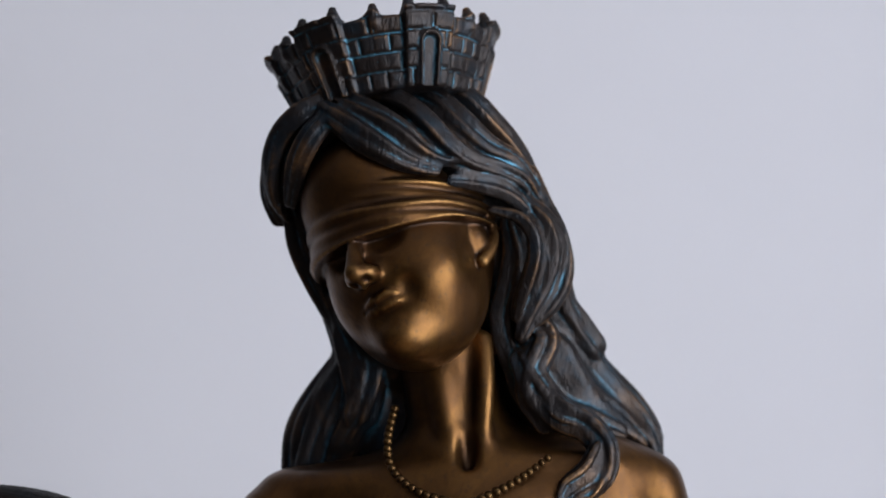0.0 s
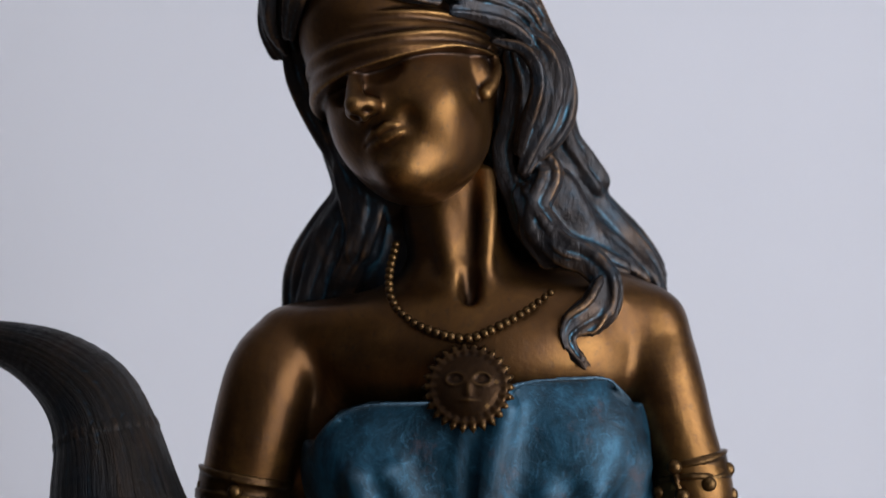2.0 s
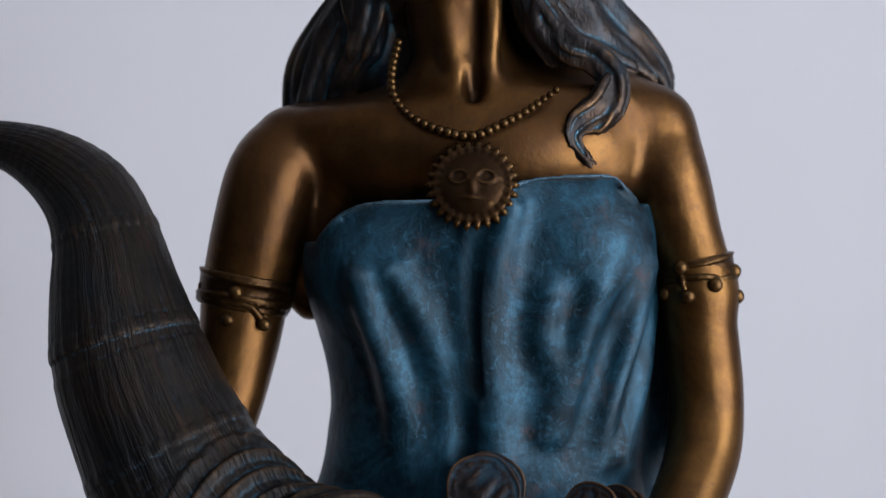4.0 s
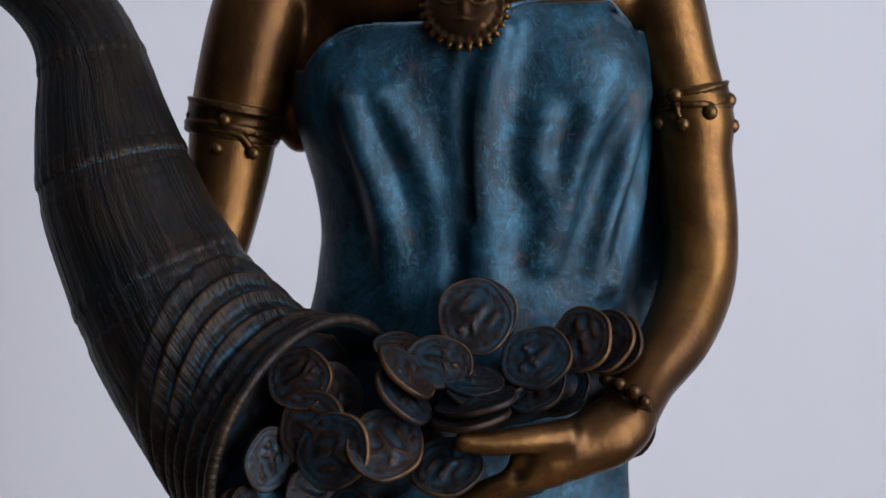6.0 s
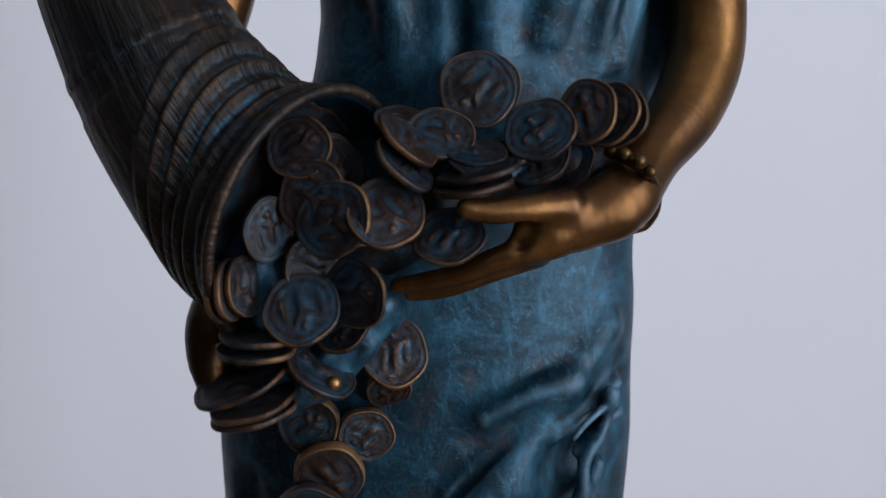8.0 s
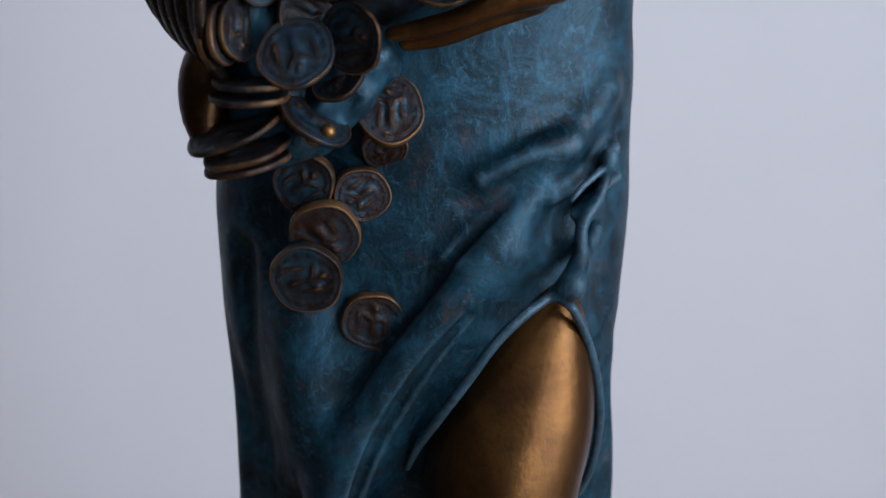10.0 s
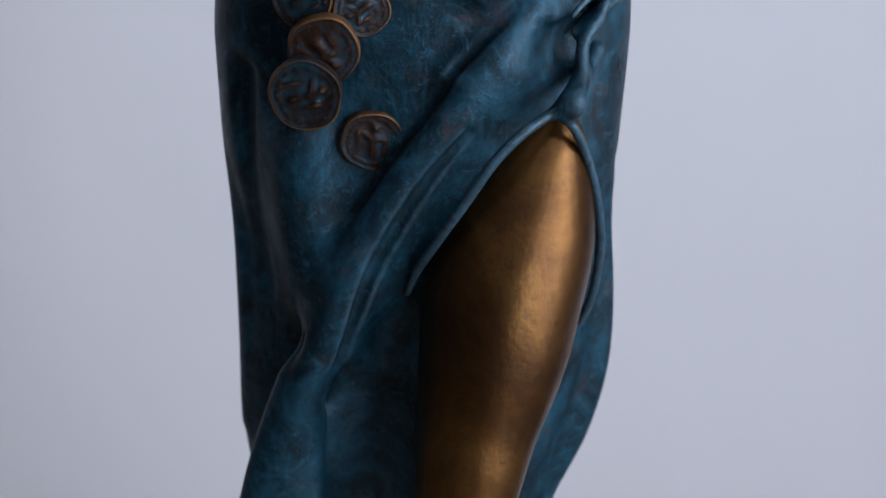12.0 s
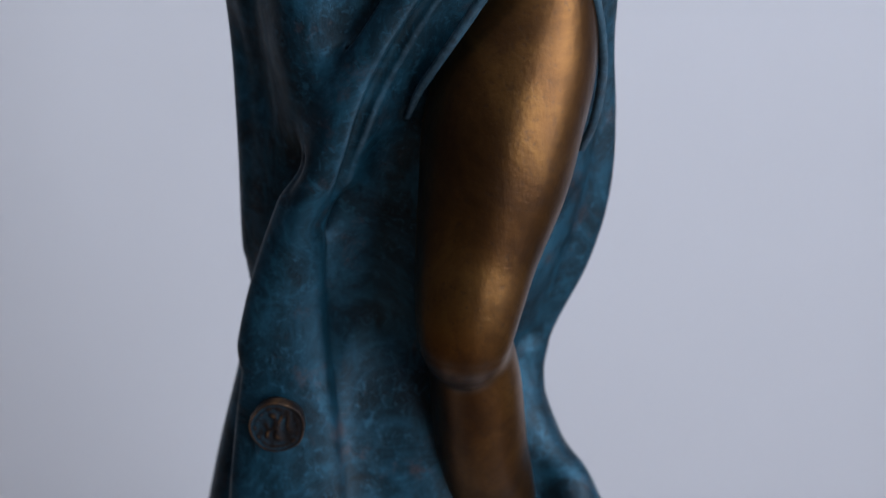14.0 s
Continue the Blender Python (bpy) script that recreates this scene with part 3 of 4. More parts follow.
# bracelet
strap.tube([(51.5, -66.0, 1131.4, 1.9), (56.4, -75.0, 1130.5, 2.1), (62.1, -76.0, 1126.8, 2.1), (66.3, -70.0, 1120.3, 2.1), (67.5, -64.0, 1112.1, 2.2), (64.0, -62.0, 1105.7, 2.2), (57.7, -66.0, 1105.2, 2.0)], 1)
v, f = strap.skin(0.6)
cast.take(v, f, TRIM)
for c, r in [((52.5, -70.0, 1131.7), 2.0), ((55.5, -78.0, 1132.4), 2.2), ((60.2, -80.0, 1130.3), 2.4), ((63.9, -78.0, 1126.4), 2.3), ((66.9, -70.0, 1120.3), 2.0), ((67.3, -64.0, 1113.1), 1.9)]:
    globe(c, r, TRIM)
globe((-46.1, -88.0, 1054.2), 3.0, SKIN)
globe((-41.4, -87.0, 1056.1), 2.6, SKIN)

# ---------------------------------------------------------------- the dress
dress = Form()
dress.ball((-32.6, -14.0, 1228.5), (26, 26, 27), 12)
dress.ball((44.3, -15.0, 1235.0), (25, 27, 28), 12)
dress.ball((7.4, 2.0, 1214.6), (55, 34, 32), 10)
dress.tube([(7.8, 0.0, 1241.7, 62.6), (8.3, 0.0, 1216.5, 63.8), (10.1, 0.0, 1188.9, 61.6), (9.7, 0.0, 1169.5, 60.6), (8.0, -2.0, 1152.5, 60.6), (8.9, -4.0, 1131.0, 61.3)], 14, 0.66)
dress.tube([(1.2, -4.0, 1115.2, 45.8), (-7.2, -6.0, 1080.9, 73.2), (-10.7, -8.0, 1035.0, 76.0), (-11.9, -8.0, 985.1, 73.0)], 14, 0.56)
dress.tube([(-13.1, -6.0, 1011.5, 73.0), (-12.9, -4.0, 954.1, 69.8), (-14.5, 0.0, 902.3, 70.8), (-21.6, 2.0, 858.3, 63.5), (-26.3, 4.0, 827.7, 53.5), (-30.3, 4.0, 797.1, 53.7), (-32.0, 4.0, 765.8, 57.8), (-32.3, 4.0, 731.0, 65.8)], 14, 0.54)
# the upper edge of the cloth
HEM = np.array([(-54.5, -26.0, 1237.1), (-45.6, -34.0, 1248.3), (-33.0, -38.0, 1252.7), (3.7, -40.0, 1254.5), (24.1, -40.0, 1261.0), (55.1, -34.0, 1261.8), (65.5, -24.0, 1251.6)])
dress.solid(lambda p: np.interp(p[:, 0], HEM[:, 0], HEM[:, 2]) - p[:, 2], (-120, -90, 1200), (120, 90, 1340), 1.0, cut=True)
# hem over the breast
dress.tube([(-52.4, -26.0, 1239.2, 0.8), (-44.5, -34.0, 1248.3, 0.8), (-32.9, -40.0, 1252.8, 0.8), (-16.6, -42.0, 1253.6, 0.8), (3.7, -42.0, 1255.0, 0.8), (24.0, -41.0, 1261.0, 0.8), (44.4, -39.0, 1262.5, 0.8), (55.1, -34.0, 1261.4, 0.8), (62.1, -26.0, 1253.8, 0.8)], 3)
# gathers from the brooch down to the waist
dress.tube([(16.9, -42.0, 1250.9, 3.2), (11.8, -42.0, 1230.6, 4.9), (8.2, -40.0, 1209.9, 6.1), (10.3, -38.0, 1184.8, 7.0), (12.0, -38.0, 1160.0, 6.2)], 9)
dress.tube([(1.7, -40.0, 1243.6, 2.0), (-2.0, -38.0, 1226.0, 2.5), (-3.2, -37.0, 1205.3, 2.5), (-1.4, -36.0, 1184.4, 2.5)], 4)
dress.tube([(5.8, -40.0, 1244.7, 1.6), (3.0, -37.0, 1228.0, 1.6), (1.7, -36.0, 1205.1, 1.6)], 3)
dress.tube([(-36.9, -42.0, 1226.5, 3.7), (-33.0, -40.0, 1209.8, 4.1), (-26.0, -37.0, 1190.8, 3.7), (-21.0, -34.0, 1175.7, 2.9), (-17.0, -30.0, 1153.9, 2.1)], 9)
dress.tube([(-24.7, -42.0, 1228.5, 2.8), (-15.6, -40.0, 1211.9, 2.9), (-9.6, -37.0, 1197.0, 2.1)], 9)
dress.tube([(31.3, -40.0, 1220.1, 3.3), (29.2, -40.0, 1205.8, 3.7), (33.5, -37.0, 1186.7, 2.5), (28.5, -36.0, 1169.9, 2.1)], 9)
dress.tube([(48.7, -38.0, 1221.9, 3.7), (43.7, -38.0, 1205.5, 3.7), (38.7, -36.0, 1186.5, 2.9), (33.7, -35.0, 1169.7, 2.1)], 9)
dress.tube([(66.6, -24.0, 1228.6, 3.3), (62.1, -28.0, 1203.9, 3.3), (54.7, -30.0, 1179.2, 2.5), (49.8, -28.0, 1157.7, 2.1)], 9)
dress.tube([(-8.4, -47.0, 1236.3, 2.0), (-4.4, -45.0, 1214.8, 3.0), (-0.7, -42.0, 1180.9, 3.4), (0.5, -40.0, 1160.0, 2.4)], 5, cut=True)
dress.tube([(3.3, -46.0, 1238.1, 1.8), (2.8, -44.0, 1212.7, 2.6), (4.2, -42.0, 1185.8, 2.6)], 4, cut=True)
dress.tube([(-28.1, -34.0, 1201.4, 2.0), (-24.2, -33.0, 1174.9, 2.0), (-21.1, -32.0, 1154.3, 1.6)], 9)
dress.tube([(69.2, -10.0, 1216.7, 2.1), (66.8, -16.0, 1187.9, 2.1), (58.9, -26.0, 1159.7, 2.1)], 9)
# cloth that hangs behind the side, up to the arm
dress.tube([(62.0, 16.0, 1252.0, 10.0), (69.0, 16.0, 1218.0, 13.0), (73.0, 14.0, 1185.0, 14.0), (70.0, 8.0, 1156.0, 13.0), (60.0, 2.0, 1130.0, 10.0)], 6, 0.8)
# skirt: creases that run to the hip, the rolled edge of the wrap and its lining
dress.tube([(55.1, -30.0, 1062.3, 3.3), (41.2, -40.0, 1043.5, 4.1), (22.6, -48.0, 1020.3, 5.3), (4.2, -52.0, 1002.4, 6.1)], 11)
dress.tube([(40.9, -44.0, 1044.5, 2.4), (26.4, -50.0, 1041.9, 2.8), (10.2, -52.0, 1034.1, 2.4)], 11)
dress.tube([(58.6, -30.0, 1040.9, 2.5), (45.5, -40.0, 1030.7, 2.9), (35.9, -46.0, 1026.1, 2.0)], 5)
dress.tube([(59.9, -30.0, 1030.1, 2.1), (52.0, -37.0, 1025.6, 2.1), (43.3, -44.0, 1019.1, 1.6)], 4)
dress.tube([(36.9, -38.0, 1038.1, 3.5), (25.6, -45.0, 1026.7, 4.5), (12.0, -50.0, 1009.2, 5.5), (-3.6, -52.0, 988.2, 6.0), (-18.3, -52.0, 968.5, 6.0), (-32.3, -50.0, 943.8, 6.2), (-45.9, -46.0, 909.0, 6.4), (-58.1, -42.0, 880.8, 6.4), (-67.8, -37.0, 853.6, 6.0), (-77.2, -31.0, 828.4, 4.5)], 2.5)
dress.tube([(18.9, -46.0, 1004.3, 6.1), (0.9, -47.0, 977.8, 6.1), (-13.5, -46.0, 954.5, 5.4), (-26.3, -42.0, 929.8, 4.6), (-39.6, -38.0, 899.8, 4.3)], 18)
dress.tube([(20.3, -53.0, 1027.6, 0.6), (5.5, -54.0, 1011.8, 1.8), (-10.5, -53.0, 990.3, 2.4), (-25.2, -51.0, 970.3, 2.6), (-39.6, -48.0, 945.4, 2.6), (-53.0, -45.0, 910.9, 2.2), (-65.5, -42.0, 883.0, 1.4), (-73.7, -38.0, 858.6, 0.5)], 3, cut=True)
dress.tube([(5.7, -57.0, 985.0, 0.5), (-7.4, -57.0, 969.6, 1.6), (-20.7, -55.0, 949.3, 2.2), (-33.5, -51.0, 923.6, 2.4), (-42.6, -46.0, 893.5, 2.4), (-47.6, -42.0, 864.9, 2.0), (-50.8, -38.0, 854.7, 1.2), (-53.2, -36.0, 835.2, 0.4)], 3, cut=True)
dress.tube([(35.9, -54.0, 992.0, 1.8), (24.8, -60.0, 985.3, 2.0), (14.9, -62.0, 975.6, 2.0), (5.0, -60.0, 960.8, 2.0), (-5.1, -56.0, 945.2, 1.8), (-12.4, -50.0, 933.1, 1.7), (-16.8, -44.0, 921.7, 1.1)], 3)
dress.tube([(37.0, -54.0, 991.0, 1.8), (43.2, -52.0, 986.0, 1.8), (49.1, -46.0, 972.6, 1.8), (53.5, -40.0, 955.6, 1.9), (55.3, -34.0, 936.9, 1.9), (53.2, -30.0, 918.1, 1.9), (49.2, -24.0, 905.1, 1.7)], 3)
dress.tube([(51.9, -36.0, 1011.2, 2.9), (45.3, -46.0, 1000.4, 3.6), (39.9, -54.0, 994.5, 3.2)], 4)
dress.ball((42.5, -54.0, 995.5), (5, 4, 5), 2)
dress.tube([(56.3, -40.0, 1039.5, 2.8), (52.8, -42.0, 1025.6, 2.4), (46.6, -46.0, 1015.9, 2.4), (45.7, -48.0, 1004.0, 2.8), (42.9, -54.0, 993.8, 2.8)], 4)
dress.ball((56.0, -41.0, 1038.6), (3.2, 3, 4.5), 1.5)
dress.tube([(56.8, -42.0, 1027.6, 1.0), (54.6, -44.0, 1011.6, 1.0), (51.0, -46.0, 1001.6, 0.8)], 2, cut=True)
dress.tube([(52.4, -44.0, 1034.9, 1.4), (46.2, -48.0, 1030.3, 1.4), (42.1, -50.0, 1025.6, 1.0)], 3)
dress.tube([(-84.6, -4.0, 1002.4, 3.0), (-82.4, -8.0, 963.5, 3.5), (-81.0, -10.0, 927.9, 3.5), (-80.0, -8.0, 894.9, 3.0), (-80.0, -4.0, 858.0, 3.0)], 6)
dress.tube([(-78.4, -30.0, 1001.7, 3.3), (-77.5, -30.0, 959.3, 3.0), (-72.5, -28.0, 919.2, 3.0)], 8, cut=True)
dress.tube([(-54.0, -40.0, 978.4, 8.3), (-53.7, -38.0, 946.0, 9.3), (-52.5, -34.0, 918.7, 6.4)], 20)
# cloth that falls beside the leg, and the hem that spreads below
dress.tube([(52.0, -10.0, 955.6, 6.6), (56.4, -4.0, 917.8, 6.7), (55.4, 0.0, 883.7, 7.8), (47.8, 2.0, 853.8, 8.3), (34.8, 4.0, 825.6, 8.5), (28.0, 6.0, 801.7, 8.1)], 8, 0.6)
dress.tube([(28.0, 4.0, 810.2, 7.1), (28.6, 2.0, 785.4, 7.1), (37.0, -2.0, 769.0, 8.1), (47.1, -6.0, 757.9, 9.5), (52.0, -10.0, 744.1, 11.9)], 8)
dress.tube([(-76.0, 6.0, 830.0, 5.0), (-81.0, 2.0, 794.9, 10.0), (-86.0, 0.0, 764.5, 13.0), (-89.5, -2.0, 733.4, 16.0)], 10)
dress.tube([(-58.2, -40.0, 884.5, 5.0), (-63.0, -38.0, 852.8, 11.0), (-66.0, -37.0, 814.6, 17.0), (-67.0, -37.0, 774.7, 21.5), (-67.5, -38.0, 744.4, 24.0)], 14, 0.4)
dress.tube([(29.0, 8.0, 795.0, 7.0), (33.0, 6.0, 768.0, 13.0), (36.0, 4.0, 738.0, 18.0)], 8)
dress.tube([(-47.3, -24.0, 868.5, 6.6), (-48.1, -26.0, 816.9, 5.0), (-46.9, -28.0, 752.6, 5.6)], 14)
dress.tube([(-35.6, -20.0, 853.1, 6.3), (-35.0, -22.0, 795.5, 4.6), (-34.5, -24.0, 734.9, 5.2)], 14)
# the hollow behind the leg
dress.tube([(-22.1, -45.0, 898.0, 9.5), (-24.0, -43.0, 865.6, 15.5), (-24.5, -40.0, 826.6, 17.5), (-22.9, -40.0, 792.8, 17.0), (-20.9, -40.0, 755.5, 14.5)], 12, cut=True)
dress.tube([(10.4, -44.0, 824.7, 21.9), (15.1, -40.0, 794.1, 22.4), (17.9, -36.0, 757.3, 22.9), (20.9, -36.0, 705.2, 23.4)], 8, cut=True)
dress.tube([(-22, 6, 790, 46), (-20, 6, 740, 52), (-18, 6, 700, 58), (-18, 6, 665, 62)], 14, 0.75)
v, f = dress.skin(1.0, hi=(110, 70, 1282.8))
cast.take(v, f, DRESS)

# the leg that steps out of the slit
leg = Form()
leg.tube([(38.1, -36.0, 986.4, 7.5), (33.8, -37.0, 970.8, 16.7), (26.0, -38.0, 944.2, 27.0), (18.6, -42.0, 920.0, 29.6), (15.2, -46.0, 900.0, 27.8), (9.6, -52.0, 875.0, 23.4), (6.6, -57.0, 857.0, 20.6), (5.0, -59.0, 844.0, 18.4), (4.8, -57.0, 837.0, 16.4)], 6)
leg.tube([(6.5, -47.0, 836.0, 16.0), (9.3, -36.0, 812.0, 18.0), (11.6, -25.0, 783.1, 18.6), (15.6, -10.0, 749.1, 19.6), (19.0, -4.0, 719.1, 19.0), (21.1, 0.0, 677.7, 15.9)], 5)
v, f = leg.skin(1.0)
cast.take(v, f, SKIN)

# ---------------------------------------------------------------- hair
hair = Form()
hair.ball((-25.4, 12.0, 1405.5), (44.5, 41, 42), 5)
hair.ball((13.0, 8.0, 1378.6), (17, 20, 40), 8, (0, -12, 0))
hair.ball((-16.7, 12.0, 1357.2), (36, 28, 40), 8)
hair.ball((-35.9, -56.0, 1389.2), (25, 40, 33), 4, (0, -10, 0), cut=True)
hair.ball((-24.0, -56.0, 1361.5), (33, 50, 42), 4, (0, -20, 0), cut=True)


def lock(pts, k=2.2, flat=0.8, depth=1.0):
    """A wavy lock with a few uneven grooves."""
    p, q, w = rng.uniform(0, 6.28, 3)
    groove = lambda s, a: depth * (0.9 * np.cos(2 * a + p + 0.04 * s) + 0.6 * np.cos(5 * a + q + 1.5 * np.sin(s * 0.07 + w)) + 0.16 * np.cos(11 * a + w + 0.06 * s))
    hair.tube(pts, k, flat, relief=groove, step=2.5)


# waves swept from the parting across the brow to the temple
lock([(-45.1, -24.0, 1431.0, 3.5), (-32.6, -34.0, 1422.7, 5.0), (-21.8, -38.0, 1415.2, 5.2), (-12.8, -36.0, 1407.8, 4.2), (-5.0, -33.0, 1404.6, 2.6), (1.4, -31.0, 1404.2, 1.6)])
lock([(-50.2, -28.0, 1424.8, 3.5), (-38.7, -38.0, 1415.2, 4.8), (-28.6, -41.0, 1408.4, 4.4), (-18.6, -39.0, 1403.3, 3.2), (-8.1, -36.0, 1401.0, 2.0)], depth=0.7)
lock([(-33.4, -20.0, 1432.7, 3.5), (-22.2, -28.0, 1427.6, 4.6), (-12.8, -33.0, 1419.0, 5.0), (-4.3, -33.0, 1409.5, 4.8), (5.0, -29.0, 1403.6, 4.2), (16.5, -23.0, 1401.6, 3.4), (25.3, -18.0, 1398.5, 2.8), (30.5, -12.0, 1392.6, 1.8)])
lock([(-23.9, -12.0, 1435.3, 4.0), (-9.4, -20.0, 1428.3, 5.5), (1.4, -24.0, 1418.9, 5.8), (11.2, -22.0, 1411.1, 5.2), (21.1, -16.0, 1406.9, 4.6), (27.8, -11.0, 1399.8, 3.8), (30.8, -6.0, 1393.7, 2.6)])
lock([(-10.8, -6.0, 1436.8, 4.5), (2.5, -10.0, 1430.7, 5.6), (11.8, -10.0, 1421.7, 5.4), (19.8, -7.0, 1413.2, 5.0), (25.9, -3.0, 1404.2, 4.6), (28.9, 2.0, 1395.8, 3.8)])
lock([(-1.8, -32.0, 1397.6, 1.8), (8.9, -27.0, 1396.7, 3.0), (18.7, -22.0, 1394.1, 3.2), (25.9, -18.0, 1389.1, 2.6), (29.8, -14.0, 1382.9, 1.8)], depth=0.6)
# the rolled wave over the other temple
lock([(-50.7, -22.0, 1427.4, 4.4), (-58.7, -22.0, 1422.1, 6.0), (-66.2, -18.0, 1414.0, 6.4), (-69.9, -13.0, 1403.0, 5.8), (-70.0, -8.0, 1393.6, 4.4), (-67.5, -4.0, 1387.8, 2.8)])
lock([(-46.9, -28.0, 1422.6, 3.6), (-54.1, -29.0, 1416.0, 4.6), (-59.9, -26.0, 1406.3, 4.2), (-62.6, -20.0, 1397.7, 3.2), (-64.2, -14.0, 1390.7, 2.2)], depth=0.7)
lock([(-57.9, -14.0, 1425.0, 4.0), (-66.4, -10.0, 1417.9, 5.6), (-72.2, -5.0, 1405.2, 4.6), (-73.0, -1.0, 1395.6, 4.0), (-70.1, 2.0, 1386.9, 3.0)])
# side locks by the ear
lock([(13.6, -25.0, 1386.8, 2.0), (23.5, -25.0, 1384.0, 3.0), (28.4, -25.0, 1378.2, 3.2), (29.5, -24.0, 1370.5, 3.0), (27.2, -22.0, 1361.6, 3.0), (24.0, -20.0, 1353.1, 2.8), (22.3, -18.0, 1346.3, 1.8)], 1.0, 0.7, 0.5)
lock([(26.4, -16.0, 1390.4, 3.0), (33.3, -17.0, 1381.5, 5.0), (35.4, -17.0, 1370.6, 5.6), (32.8, -16.0, 1358.8, 5.4), (28.4, -16.0, 1348.6, 4.6), (25.1, -16.0, 1339.9, 3.0)], 1.0, 0.7, 0.7)
lock([(28.6, -8.0, 1402.4, 3.4), (32.8, -10.0, 1390.6, 4.0), (38.4, -12.0, 1379.4, 4.0), (41.1, -13.0, 1369.2, 3.6), (40.3, -14.0, 1360.0, 3.4), (36.1, -15.0, 1351.7, 3.0), (30.6, -16.0, 1345.1, 1.8)], 1.0, 0.8, 0.6)
lock([(21.0, -16.0, 1382.7, 3.4), (23.8, -14.0, 1370.9, 5.2), (21.7, -12.0, 1357.9, 5.6), (18.8, -10.0, 1347.1, 5.6), (21.0, -8.0, 1335.2, 5.6), (25.4, -8.0, 1325.3, 5.0)], 1.2)
lock([(28.3, 2.0, 1396.9, 5.0), (34.9, 2.0, 1381.2, 6.0), (37.1, 2.0, 1367.7, 6.6), (39.3, 4.0, 1352.2, 7.0), (45.1, 8.0, 1343.4, 7.0), (52.1, 12.0, 1335.6, 6.4)], 2)
lock([(28.7, -10.0, 1347.1, 4.0), (34.0, -12.0, 1338.3, 5.0), (29.5, -14.0, 1327.4, 5.2), (28.3, -15.0, 1316.6, 5.0), (33.7, -14.0, 1307.0, 4.2)], 1.6)
lock([(13.2, -9.0, 1363.9, 2.0), (14.3, -7.0, 1355.4, 3.0), (16.5, -5.0, 1346.8, 3.4), (15.5, -1.0, 1336.1, 3.4)], 1.2)
# the mass over the far shoulder
lock([(32.4, 6.0, 1347.9, 7.6), (41.4, 12.0, 1336.9, 9.0), (53.1, 18.0, 1325.7, 8.6), (64.7, 22.0, 1313.2, 7.8), (74.9, 22.0, 1301.8, 6.4), (79.3, 22.0, 1293.9, 4.1)], 2)
lock([(28.7, 0.0, 1338.8, 6.7), (35.4, 6.0, 1325.6, 8.0), (47.9, 10.0, 1315.5, 8.1), (60.5, 14.0, 1307.6, 7.7), (70.8, 16.0, 1299.7, 5.0)], 2)
lock([(39.5, 16.0, 1348.3, 6.8), (48.9, 22.0, 1337.1, 7.8), (54.8, 24.0, 1331.4, 4.1)], 2)
lock([(25.0, -10.0, 1329.8, 6.1), (29.4, -8.0, 1318.9, 7.4), (38.1, -2.0, 1310.1, 6.6), (51.6, 2.0, 1304.5, 6.2), (63.0, 6.0, 1301.1, 4.0)], 2)
lock([(53.2, 20.0, 1325.7, 6.4), (67.2, 24.0, 1314.3, 6.4), (77.4, 24.0, 1302.9, 5.0), (80.7, 24.0, 1293.8, 2.7)], 2)
lock([(35.2, 4.0, 1330.1, 13.0), (44.1, 10.0, 1315.0, 12.3), (55.5, 14.0, 1304.1, 8.8)], 4, 0.7)
hair.tube([(27.6, 2.0, 1316.7, 8.9), (38.4, 4.0, 1303.4, 9.8), (54.1, 6.0, 1294.5, 8.0)], 3)
# the lock that falls in front, ending in curls
lock([(25.2, -14.0, 1329.7, 4.3), (30.5, -16.0, 1318.9, 5.6), (39.1, -16.0, 1309.2, 5.6), (48.7, -16.0, 1305.0, 5.2), (54.9, -18.0, 1297.5, 4.7), (54.1, -20.0, 1288.1, 4.3), (47.0, -22.0, 1282.9, 3.8)], 1.2, 0.8)
lock([(29.3, -14.0, 1320.7, 4.2), (37.6, -17.0, 1310.1, 5.5), (48.1, -17.0, 1305.9, 5.0), (55.2, -20.0, 1297.5, 4.6), (53.9, -23.0, 1287.1, 4.6), (45.4, -26.0, 1281.9, 4.2), (40.1, -28.0, 1276.8, 2.9), (43.1, -29.0, 1270.6, 1.9), (46.2, -30.0, 1267.0, 1.0)], 1.2, 0.8)
lock([(51.9, -22.0, 1295.4, 3.3), (47.4, -26.0, 1289.2, 3.3), (40.1, -28.0, 1284.1, 2.7), (37.9, -29.0, 1277.9, 1.9), (38.9, -30.0, 1273.8, 1.0)], 1.2, 0.8)
lock([(56.3, -20.0, 1291.2, 2.9), (53.5, -24.0, 1282.9, 2.9), (49.6, -26.0, 1278.8, 1.9), (47.4, -27.0, 1278.4, 1.0)], 1.2)
# the side behind the shadowed cheek, down to the back
lock([(-64.3, 2.0, 1390.4, 4.5), (-61.7, 4.0, 1377.0, 5.4), (-56.0, 6.0, 1363.7, 5.4), (-49.8, 6.0, 1352.4, 5.4), (-45.5, 6.0, 1343.4, 4.9), (-42.9, 4.0, 1332.2, 4.9)], 1.6)
lock([(-59.3, 8.0, 1384.2, 6.3), (-53.2, 10.0, 1366.2, 7.2), (-46.3, 10.0, 1348.1, 7.2), (-40.8, 10.0, 1330.1, 7.7), (-41.8, 12.0, 1312.1, 9.0)], 2)
lock([(-44.0, 4.0, 1338.9, 5.8), (-40.5, 2.0, 1325.5, 6.2), (-39.4, 4.0, 1312.2, 5.8), (-46.3, 8.0, 1298.8, 5.4)], 1.6)
lock([(-34.9, 2.0, 1336.6, 5.3), (-34.8, 0.0, 1323.3, 5.8), (-38.2, 2.0, 1310.0, 5.8)], 1.6)
